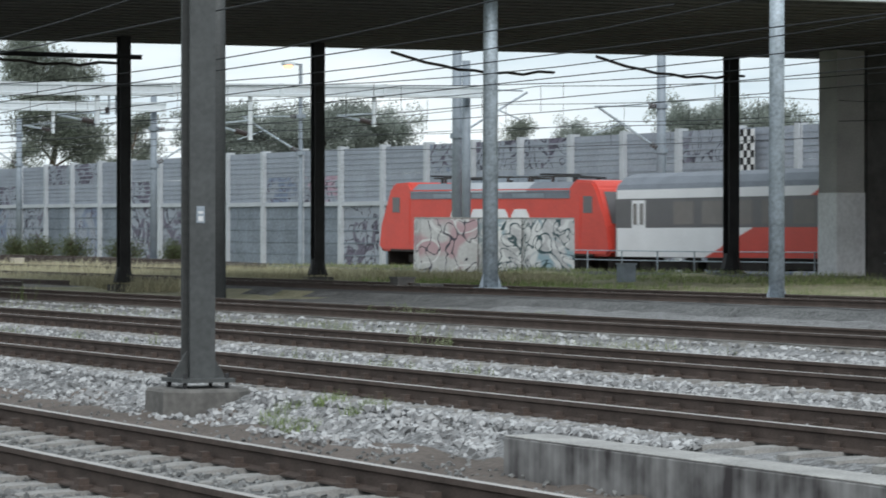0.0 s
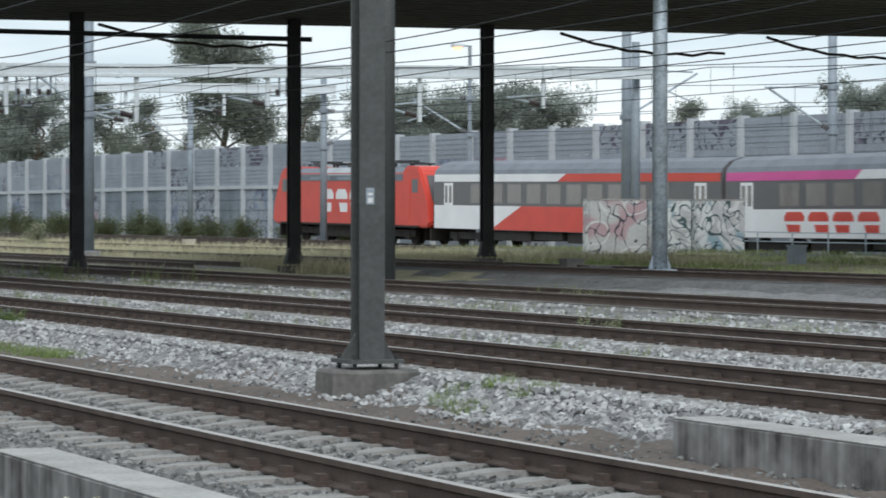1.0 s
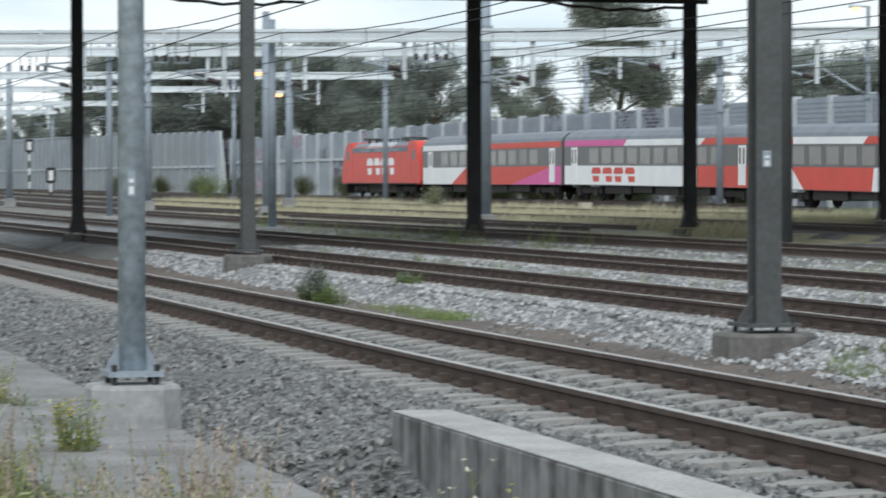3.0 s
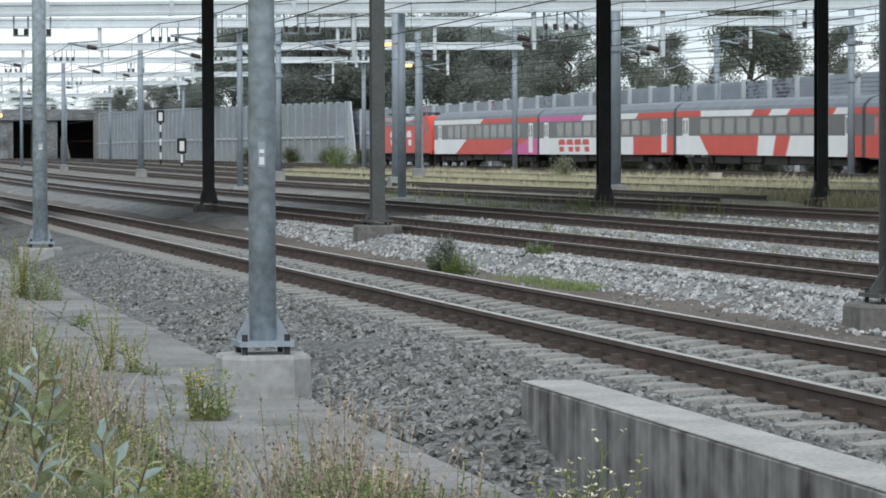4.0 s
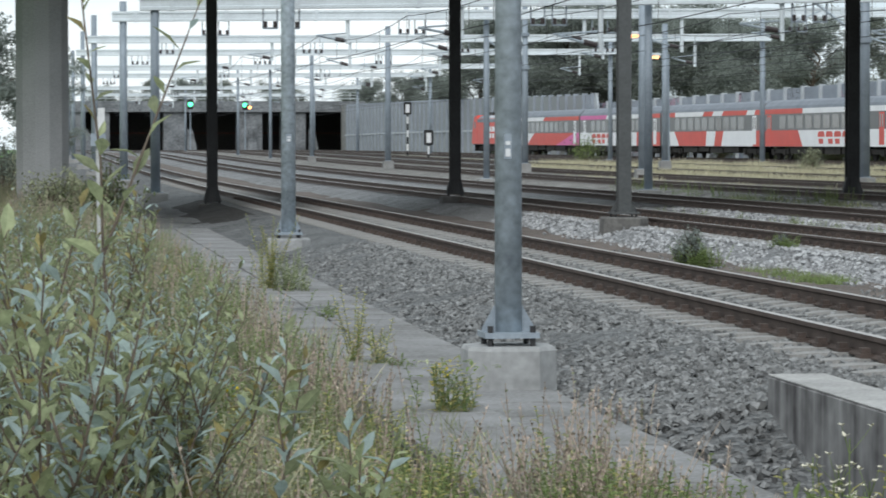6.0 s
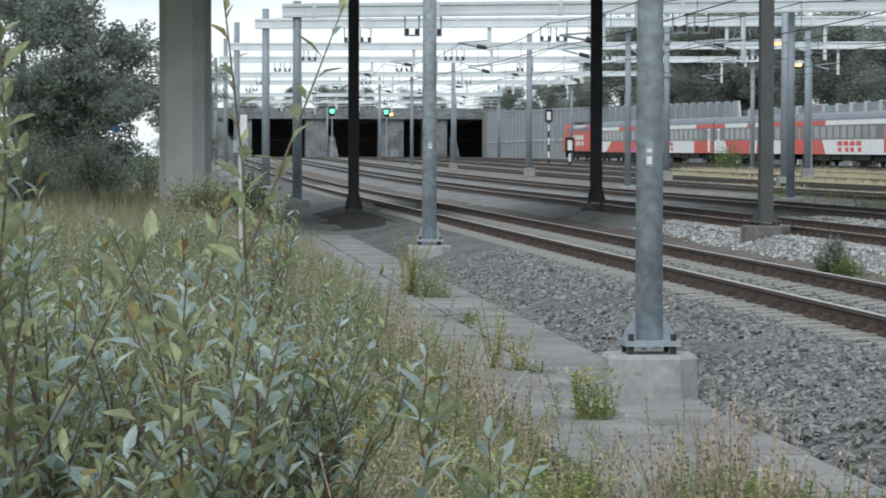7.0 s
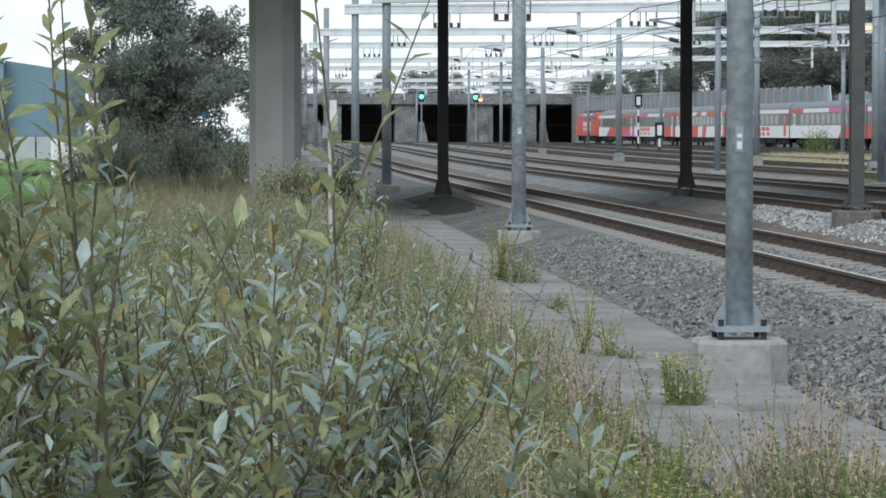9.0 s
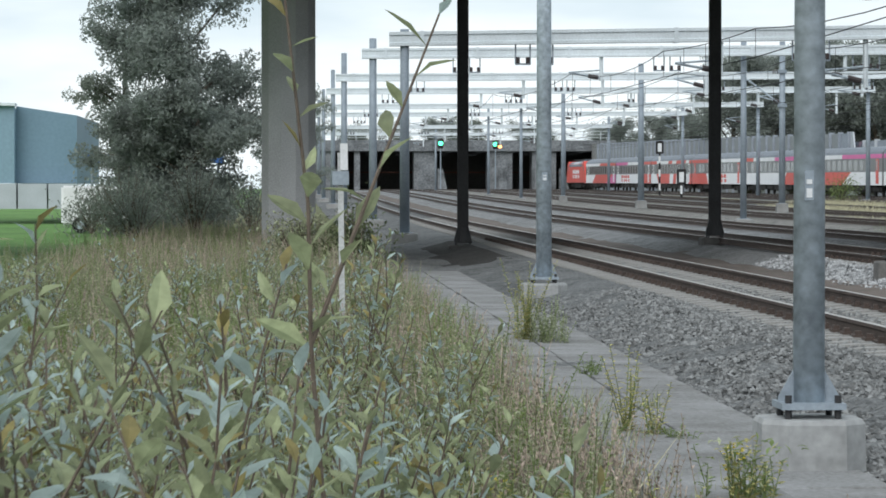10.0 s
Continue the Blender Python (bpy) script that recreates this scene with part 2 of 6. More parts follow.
M_BALGREY = ballast("grey_ballast", (0.062, 0.063, 0.063), (0.225, 0.23, 0.23))
M_BALWHITE = ballast("pale_ballast", (0.1, 0.1, 0.1), (0.34, 0.345, 0.35))
M_BALDARK = ballast("sooty_ballast", (0.1, 0.096, 0.09), (0.32, 0.31, 0.29))
M_SOIL = mat("brown_cinder_soil", (0.12, 0.1, 0.088), 0.97, 0, 0.35, 0.8, 18, 0.6, 0.03)
M_DRYGRASS = mat("dry_grass_ground", (0.3, 0.285, 0.2), 0.97, 0, 0.35, 0.5, 9, 0.7, 0.05, tint=(0.16, 0.16, 0.085))
M_GREENGROUND = mat("weedy_ground", (0.12, 0.125, 0.055), 0.97, 0, 0.4, 0.8, 12, 0.7, 0.05, tint=(0.06, 0.065, 0.035))
M_LAWN = mat("green_lawn", (0.1, 0.2, 0.05), 0.95, 0, 0.3, 0.3, 15, 0.5, 0.03)
# dark dirt, made near black to carry the bridge's shade
M_DIRTSHADE = ballast("dirt_with_bridge_shade", (0.02, 0.019, 0.018), (0.075, 0.072, 0.068))
GROUND_MATS = (M_GREENGROUND, M_BALGREY, M_BALWHITE, M_BALDARK, M_SOIL, M_DRYGRASS, M_LAWN, M_DIRTSHADE)
TRACK_STARTS = {28.7: 86.0, 39.5: 104.0, 44.5: 108.0}
TRACKS = (6.76, 12.75, 17.6, 24.0, 28.7, 33.6, 39.5, 44.5)
BED = -0.195


def profile(x, y):
    """Height of the ground under or over the railhead level, and its cover."""
    h, kind = plain_profile(x, y)
    # under the bridge the deck's shade is painted into the dark dirt
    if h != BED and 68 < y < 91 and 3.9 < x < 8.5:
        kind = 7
    return h, kind


def plain_profile(x, y):
    for c in TRACKS:
        if y > TRACK_STARTS.get(c, 0) and abs(x - c) < (1.45 if c == 12.75 else 1.75):
            kind = 2 if c in (12.75, 17.6) else 1 if c < 8 else 3 if c < 30 else 1
            return BED, kind
    d = abs(x - line_x(y))
    if d < 1.9 or abs(x - line_x(y) + 4.6) < 1.9:
        return BED, 1
    if x < 2.2:
        return -0.45, 6 if x < -4.2 and y > 52 else 0
    sunk = -0.8 * smooth((19.5 - y) / 6.0) * smooth((x - 2.5) / 1.4)
    if x < 3.8:
        return -0.45 + sunk, 1
    if x < 5.05:
        if x > 4.85 and y < 18.6:
            return BED, 1
        return -0.45 + sunk * (1 if y < 18.6 else 0.6) + 0.25 * (x - 3.8) / 1.25 * smooth((y - 15.0) / 4.0), 1
    if x < 10.75:
        return -0.4, 4
    if x < 11.35:
        return -0.4 + 0.18 * (x - 10.75) / 0.6, 2
    if x < 20.0:
        return -0.22, 2
    if (x < 22.6 and y < 90) or (x < 30.5 and y < 58):
        return -0.26, 2
    if x < 26.3:
        return -0.3, 3
    if x < 31.8:
        return -0.32, (1 if y < 70 else 5) if y < 86 else 3 if x < 30.6 else 5
    if x < 48:
        return -0.34, 1 if x < 40 and y < 78 else 5
    return -0.32, 5 if d < 9 else 0


def build_ground():
    xs = [-900, -400, -200, -120, -80, -55, -40, -30, -22, -16, -12, -9, -7, -5, -3.5, -2.5, -1.5, -0.5, 0.5, 1.3, 1.9, 2.3]
    x = 2.6
    while x < 56:
        xs.append(x)
        x += 0.28 if x < 21 else 0.42
    xs += [57, 58, 59, 60, 61, 62, 63, 64, 65, 66, 67, 68, 70, 73, 78, 85, 95, 110, 140, 180, 250, 400, 700, 1500]
    ys = [-600, -200, -80, -40, -20, -8, 0]
    y = 4.0
    while y < 640:
        ys.append(y)
        y += 0.4 if y < 40 else 0.8 if y < 70 else 2.2 if y < 150 else 7
    ys += [680, 760, 900, 1200, 1800, 3000, 4800]
    verts, faces, mats_ = [], [], []
    rng = np.random.default_rng(4)
    for j, yy in enumerate(ys):
        for xx in xs:
            h, _ = profile(xx, yy)
            amp = 0.015 if h > -0.2 else 0.04
            h += amp * (rng.random() - 0.5) * 2 + (0.03 * noise.noise((xx * 0.6, yy * 0.6, 0)) if h < -0.2 else 0)
            verts.append((xx, yy, gz(xx, yy) + h))
    w = len(xs)
    for j in range(len(ys) - 1):
        for i in range(w - 1):
            faces.append((j * w + i, j * w + i + 1, (j + 1) * w + i + 1, (j + 1) * w + i))
            cx, cy = (xs[i] + xs[i + 1]) / 2, (ys[j] + ys[j + 1]) / 2
            jitter = 0.35 * noise.noise((cx * 1.3, cy * 0.5, 3.0)) if 7 < cx < 60 else 0.12 * noise.noise((cx * 2, cy, 3.0))
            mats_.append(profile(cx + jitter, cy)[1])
    me = bpy.data.meshes.new("ground")
    me.from_pydata(verts, [], faces)
    for m in GROUND_MATS:
        me.materials.append(m)
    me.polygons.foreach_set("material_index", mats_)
    me.polygons.foreach_set("use_smooth", [True] * len(faces))
    tagged(new("ground", me), "railway yard ground of ballast, cinder soil and dry grass", "ground", kind="structure")


build_ground()

# ---- tracks ----
RAIL_OUTLINE = [(-0.036, 0.0), (0.036, 0.0), (0.036, -0.035), (0.01, -0.05), (0.01, -0.13), (0.07, -0.148), (0.07, -0.16), (-0.07, -0.16), (-0.07, -0.148), (-0.01, -0.13), (-0.01, -0.05), (-0.036, -0.035)]


def rail_mesh(x_of, y0, y1, step):
    bm = bmesh.new()
    rings = []
    y = y0
    while y <= y1 + 1e-6:
        cx, cz = x_of(y), gz(x_of(y), y)
        rings.append([bm.verts.new((cx + a, y, cz + b)) for a, b in RAIL_OUTLINE])
        y += step
    k = len(RAIL_OUTLINE)
    for r0, r1 in zip(rings, rings[1:]):
        for i in range(k):
            f = bm.faces.new((r0[i], r0[(i + 1) % k], r1[(i + 1) % k], r1[i]))
            f.material_index = 1 if i == 0 else 0
    me = bpy.data.meshes.new("rail")
    bm.to_mesh(me)
    bm.free()
    me.materials.append(M_RAIL)
    me.materials.append(M_RAILTOP)
    return new("rail", me)


def sleeper_bm(bm, x, y, z, turn=0.0):
    """A concrete sleeper with waisted middle and sloping rail seats."""
    ws = ((-1.26, 0.10, -0.17), (-1.05, 0.145, -0.155), (-0.5, 0.145, -0.155), (-0.25, 0.11, -0.185), (0.25, 0.11, -0.185), (0.5, 0.145, -0.155), (1.05, 0.145, -0.155), (1.26, 0.10, -0.17))
    rows_ = []
    for sx, hw, top in ws:
        rows_.append([bm.verts.new((x + sx, y - hw, z - 0.33)), bm.verts.new((x + sx, y - hw * 0.8, z + top)), bm.verts.new((x + sx, y + hw * 0.8, z + top)), bm.verts.new((x + sx, y + hw, z - 0.33))])
    for a, b in zip(rows_, rows_[1:]):
        for i in range(3):
            bm.faces.new((a[i], a[i + 1], b[i + 1], b[i]))
    bm.faces.new(rows_[0])
    bm.faces.new(rows_[-1][::-1])


def clip_bm(bm, x, y, z):
    for side in (-1, 1):
        cx = x + side * 0.085
        box(bm, cx - 0.05, cx + 0.05, y - 0.075, y + 0.075, z - 0.165, z - 0.125)
        box(bm, cx - 0.032, cx + 0.032, y - 0.045, y + 0.045, z - 0.13, z - 0.085)


def build_track(x_of, y0, y1, step, label, near=False, sleepers_to=0.0):
    track = tagged(empty("railway_track"), label, "railway track", "tracks of the yard", "structure")
    for side in (-0.7535, 0.7535):
        r = rail_mesh(lambda y: x_of(y) + side, y0, y1, step)
        r.parent = track
    clips = bmesh.new()
    if near:
        bm = bmesh.new()
        sleeper_bm(bm, 0, 0, 0)
        me = bpy.data.meshes.new("sleeper")
        bmesh.ops.recalc_face_normals(bm, faces=bm.faces)
        bm.to_mesh(me)
        bm.free()
        me.materials.append(M_SLEEPER)
    rest = bmesh.new()
    y = y0 + 0.25
    k = 0
    while y < max(sleepers_to, 0):
        z = gz(x_of(y), y)
        if near and y < 118:
            o = new("sleeper", me)
            o.location = (x_of(y), y, z + 0.004 * math.sin(k * 2.3))
            o.rotation_euler = (0, 0, 0.006 * math.sin(k * 5.1))
            o.parent = track
        else:
            sleeper_bm(rest, x_of(y), y, z)
        if y < 90:
            for side in (-0.7535, 0.7535):
                clip_bm(clips, x_of(y) + side, y, z)
        y += 0.6
        k += 1
    if rest.verts:
        tagged(part("sleepers", rest, M_SLEEPER, track), kind="stuff")
    else:
        rest.free()
    if clips.verts:
        tagged(part("rail_clips", clips, M_RAIL, track), kind="stuff")
    else:
        clips.free()
    return track


build_track(lambda y: 6.76, 6.0, 560, 2.0, "rusty rails on grey concrete sleepers in grey ballast", True, 150)
build_track(lambda y: 12.75, 8.0, 560, 4.0, "rusty rails half sunk in pale stone ballast", False, 70)
build_track(lambda y: 17.6, 10.0, 560, 4.0, "rusty rails half sunk in pale stone ballast", False, 60)
for c in TRACKS[3:]:
    build_track(lambda y: c, TRACK_STARTS.get(c, 20.0), {44.5: 290, 39.5: 330, 33.6: 520}.get(c, 560), 8.0, "dark rusty rails of a yard track in sooty ballast")
build_track(line_x, 10.0, 500, 8.0, "running line used by the red express train")
build_track(lambda y: line_x(y) - 4.6, 130.0, 500, 8.0, "running line beside the noise barrier")


# ---- masts ----


def octagon(r, ratio=1.0, turn=22.5):
    return [(r * math.cos(radians(turn + 45 * k)), ratio * r * math.sin(radians(turn + 45 * k))) for k in range(8)]


def plinth_mesh(bm, half, top, bottom, chamfer):
    c = chamfer
    out = [(-half + c, -half), (half - c, -half), (half, -half + c), (half, half - c), (half - c, half), (-half + c, half), (-half, half - c), (-half, -half + c)]
    n = len(out)
    rings = []
    for s, z in ((1.04, bottom), (1.0, top - 0.03), (0.95, top)):
        rings.append([bm.verts.new((x * s, y * s, z)) for x, y in out])
    for a, b in zip(rings, rings[1:]):
        for i in range(n):
            bm.faces.new((a[i], a[(i + 1) % n], b[(i + 1) % n], b[i]))
    bm.faces.new(rings[-1])
    bm.faces.new(rings[0][::-1])


def mast(x, y, width, height, plinth_top, base, style, label, half=None, group="masts of the overhead line"):
    """A mast for the overhead line on its concrete block; style: round, beam or the dark one under the bridge."""
    ob = tagged(empty("catenary_mast", Matrix.Translation((x, y, 0))), label, "mast", group)
    steel = {"round": M_GALV, "beam": M_OLDSTEEL, "darkish": M_DARKSTEEL, "grey": M_GREYSTEEL, "dull": M_OLDSTEEL}[style]
    half = half or width * 1.45
    bm = bmesh.new()
    plinth_mesh(bm, half, plinth_top, base - 0.3, half * 0.45 if style in ("round", "beam") else half * 0.1)
    part("plinth", bm, M_DARKCONC if style == "darkish" else M_PLINTH if style == "round" else M_PLINTHD if style == "beam" else M_CONC, ob, "weathered concrete block")
    r = width / 2
    bm = bmesh.new()
    z0 = plinth_top + (0.1 if style not in ("grey", "dull") else 0.03)
    if style in ("round", "grey", "dull"):
        tube(bm, (0, 0, z0), (0, 0, height), r, r * 0.86, 16)
    else:
        # two channels with a gap, as an H section
        f, w = r * 0.22, r * 0.16
        prism(bm, [(-r, -r), (r, -r), (r, -r + f), (w, -r + f), (w, r - f), (r, r - f), (r, r), (-r, r), (-r, r - f), (-w, r - f), (-w, -r + f), (-r, -r + f)], 2, z0, height)
    part("pole", bm, steel, ob, smooth_shade=style in ("round", "grey", "dull"))
    bm = bmesh.new()
    box(bm, -half * 0.62, half * 0.62, -half * 0.62, half * 0.62, z0 - 0.04, z0)
    part("base_plate", bm, M_GREYSTEEL if style == "round" else steel, ob)
    if style in ("round", "beam", "darkish"):
        g = half * 0.6
        for k in (0, 1, 2):
            bm = bmesh.new()
            m = pose(0, 0, 0, 0, 0, 90 * k)
            t = 0.012
            hh = r * (2.6 if style == "darkish" else 2.0)
            prism(bm, [(r * 0.8, z0), (g, z0), (g, z0 + 0.03), (r * 0.95, z0 + hh), (r * 0.8, z0 + hh)], 1, -t, t)
            bmesh.ops.transform(bm, matrix=m, verts=bm.verts)
            part("gusset", bm, M_GREYSTEEL if style == "round" else steel, ob)
        for sx in (-1, 1):
            for sy in (-1, 1):
                bm = bmesh.new()
                tube(bm, (sx * half * 0.48, sy * half * 0.48, plinth_top - 0.02), (sx * half * 0.48, sy * half * 0.48, z0 + 0.05), 0.022, None, 6)
                part("anchor_bolt", bm, M_DARKSTEEL, ob)
    if style == "darkish":
        bm = bmesh.new()
        prism(bm, octagon(r * 1.0, 1.0), 2, z0, z0 + 0.02)
        rings = [[bm.verts.new((px * s, py * s, z)) for px, py in octagon(r * 1.35)] for s, z in ((1.35, z0), (0.85, z0 + r * 2.6))]
        for i in range(8):
            bm.faces.new((rings[0][i], rings[0][(i + 1) % 8], rings[1][(i + 1) % 8], rings[1][i]))
        part("foot_cone", bm, steel, ob)
    return ob


def number_plate(ob, x, y, z, w=0.1, h=0.16, face=0):
    bm = bmesh.new()
    box(bm, -w / 2, w / 2, -0.006, 0, -h / 2, h / 2, Matrix.Translation((x, y, z)) @ pose(0, 0, 0, 0, 0, face))
    p = part("number_plate", bm, M_GREYSTEEL, ob, "small grey number plate")
    for k, (a, b) in enumerate(((0.05, 0.2), (-0.4, -0.1))):
        bm = bmesh.new()
        box(bm, -w * 0.3, w * 0.3, -0.011, -0.0075, h * a, h * b if b > a else h * a, Matrix.Translation((x, y, z)) @ pose(0, 0, 0, 0, 0, face))
        part("plate_bar", bm, M_WHITEPLATE, p)


M_WHITEPLATE = mat("white_enamel", (0.62, 0.63, 0.64), 0.5, 0, 0.1, 5, 40, 0.05, 0.002)
mB = mast(3.46, 21.6, 0.206, 9.0, -0.1, -0.45, "round", "galvanised round steel mast on a pale concrete block", 0.33)
mA = mast(10.95, 27.95, 0.27, 9.5, -0.13, -0.42, "beam", "weathered dark steel mast on a concrete block", 0.47)
mI = mast(4.23, 50.2, 0.25, 9.0, -0.16, -0.45, "round", "galvanised round steel mast on a pale concrete block", 0.36)
mG = mast(11.4, 56.8, 0.26, 9.0, 0.02, -0.42, "beam", "weathered dark steel mast on a concrete block", 0.44)
number_plate(mB, -0.02, -0.107, 1.38, 0.06, 0.19)
number_plate(mA, -0.03, -0.14, 1.63, 0.09, 0.17)
number_plate(mI, 0.0, -0.13, 1.55, 0.09, 0.14)
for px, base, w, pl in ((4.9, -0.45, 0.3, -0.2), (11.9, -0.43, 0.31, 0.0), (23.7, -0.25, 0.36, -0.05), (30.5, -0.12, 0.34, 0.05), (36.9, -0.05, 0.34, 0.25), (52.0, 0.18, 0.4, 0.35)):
    mast(px, 84.0, w, 7.55, pl, base, "darkish", "black steel mast standing under the road bridge", 0.4)
for px, py, base, w, hh in ((3.9, 99.7, -0.36, 0.33, 6.6), (3.9, 137.0, -0.3, 0.38, 8.2), (3.4, 182.0, -0.2, 0.4, 9.6)):
    mast(px, py, w, hh, base + 0.25, base, "grey", "grey steel portal mast beside the track", w * 1.3)
for px, py, base, w, hh in ((33.9, 66.3, -0.1, 0.4, 12), (34.2, 53.4, -0.2, 0.35, 12)):
    mast(px, py, w, hh, base + 0.2, base, "round", "galvanised round steel mast on a low concrete block", w * 1.3)
mast(25.45, 63.7, 0.37, 12, -0.05, -0.25, "dull", "dull dark round steel mast on a low concrete block", 0.5)
for px, py, base, w, hh in ((29.8, 104.0, 0.1, 0.4, 9.6), (28.2, 136.0, 0.2, 0.42, 9.6), (27.0, 162.6, 0.35, 0.36, 9.4), (22.4, 189.0, 0.4, 0.4, 9.3),
                            (21.8, 236.0, 0.6, 0.36, 9.2), (34.0, 158.0, 0.5, 0.36, 8.2), (51.2, 103.0, 0.4, 0.42, 11.0),
                            (57.0, 176.0, 0.3, 0.4, 9.0), (61.5, 104.8, -0.4, 0.42, 10.5)):
    mast(px, py, w, hh, base + 0.2, base, "grey", "grey steel mast of the overhead line", w * 0.85)

# ---- spray paint ----


def spray(name, base, colours, scale):
    """Weathered spray paint: blotches of a few colours over a grey panel."""
    m = mat(name, base, 0.8, 0, 0.16, 0.6, 8, 0.2, 0.01)
    n, l = m.node_tree.nodes, m.node_tree.links
    b = n["Principled BSDF"]
    last = b.inputs["Base Color"].links[0].from_socket
    tc = [q for q in n if q.type == "TEX_COORD"][0]
    for k, (c, lo, hi, *line) in enumerate(colours):
        no, mr, mx, mp = n.new("ShaderNodeTexNoise"), n.new("ShaderNodeMapRange"), n.new("ShaderNodeMix"), n.new("ShaderNodeMapping")
        no.inputs["Scale"].default_value = scale * (1 + 0.35 * k)
        no.inputs["Detail"].default_value = 0.6 if line else 1.5
        no.inputs["Distortion"].default_value = 2.2 if line else 1.2
        mp.inputs["Location"].default_value = (3.1 * k, 7.7 * k, 1.3 * k)
        mr.inputs["From Min"].default_value, mr.inputs["From Max"].default_value = lo, hi
        mx.data_type = "RGBA"
        mx.inputs["B"].default_value = (*c, 1)
        l.new(tc.outputs["Object"], mp.inputs["Vector"])
        l.new(mp.outputs["Vector"], no.inputs["Vector"])
        last_f = no.outputs["Fac"]
        if line:
            sub, ab = n.new("ShaderNodeMath"), n.new("ShaderNodeMath")
            sub.operation, ab.operation = "SUBTRACT", "ABSOLUTE"
            sub.inputs[1].default_value = line[0]
            l.new(last_f, sub.inputs[0])
            l.new(sub.outputs[0], ab.inputs[0])
            last_f = ab.outputs[0]
        l.new(last_f, mr.inputs["Value"])
        l.new(mr.outputs["Result"], mx.inputs["Factor"])
        l.new(last, mx.inputs["A"])
        last = mx.outputs["Result"]
    l.new(last, b.inputs["Base Color"])
    return m


M_SPRAY = (spray("spray_pink", (0.27, 0.3, 0.345), (((0.38, 0.27, 0.33), 0.5, 0.58), ((0.08, 0.08, 0.1), 0.03, 0.018, 0.5)), 0.5),
           spray("spray_blue", (0.27, 0.3, 0.345), (((0.17, 0.21, 0.29), 0.52, 0.6), ((0.1, 0.09, 0.12), 0.03, 0.018, 0.48)), 0.55),
           spray("spray_dark", (0.27, 0.3, 0.345), (((0.13, 0.12, 0.16), 0.55, 0.6), ((0.06, 0.06, 0.08), 0.035, 0.02, 0.52)), 0.6))

# ---- road bridge over the yard ----


def build_bridge():
    ob = tagged(empty("road_bridge"), "wide concrete road bridge with ribbed dark underside", "bridge", kind="structure")
    skew = Matrix.Translation((30, 77, 0)) @ pose(0, 0, 0, 0, 0, -7.5) @ Matrix.Translation((-30, -77, 0))
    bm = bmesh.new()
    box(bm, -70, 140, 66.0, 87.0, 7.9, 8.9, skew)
    part("deck", bm, M_DARKCONC, ob, "dark concrete deck")
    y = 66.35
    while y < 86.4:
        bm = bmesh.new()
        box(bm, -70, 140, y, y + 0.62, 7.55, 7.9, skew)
        part("girder", bm, M_DARKCONC, ob, "dark concrete girder")
        y += 1.0
    for y0, y1 in ((65.6, 66.0), (87.0, 87.4)):
        bm = bmesh.new()
        box(bm, -70, 140, y0, y1, 7.62, 9.2, skew)
        part("edge_beam", bm, M_PPOST, ob, "pale concrete edge beam")
    # the third is a dark block added for the recess right of the square pillar
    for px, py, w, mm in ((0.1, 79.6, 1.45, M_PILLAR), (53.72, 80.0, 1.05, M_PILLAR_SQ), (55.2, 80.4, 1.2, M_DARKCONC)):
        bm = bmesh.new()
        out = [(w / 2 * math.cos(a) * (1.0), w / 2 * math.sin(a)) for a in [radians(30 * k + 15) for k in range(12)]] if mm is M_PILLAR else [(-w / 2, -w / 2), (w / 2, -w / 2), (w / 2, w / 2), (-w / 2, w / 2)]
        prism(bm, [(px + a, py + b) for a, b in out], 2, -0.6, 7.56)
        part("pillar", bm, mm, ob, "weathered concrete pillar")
    bm = bmesh.new()
    box(bm, 53.17, 54.27, 79.45, 80.55, -0.6, 2.95)
    part("painted_band", bm, spray("pale_pillar_paint", (0.78, 0.8, 0.82), (((0.25, 0.26, 0.27), 0.66, 0.69),), 0.8), ob, "pale paint on the pillar foot")
    return ob


build_bridge()

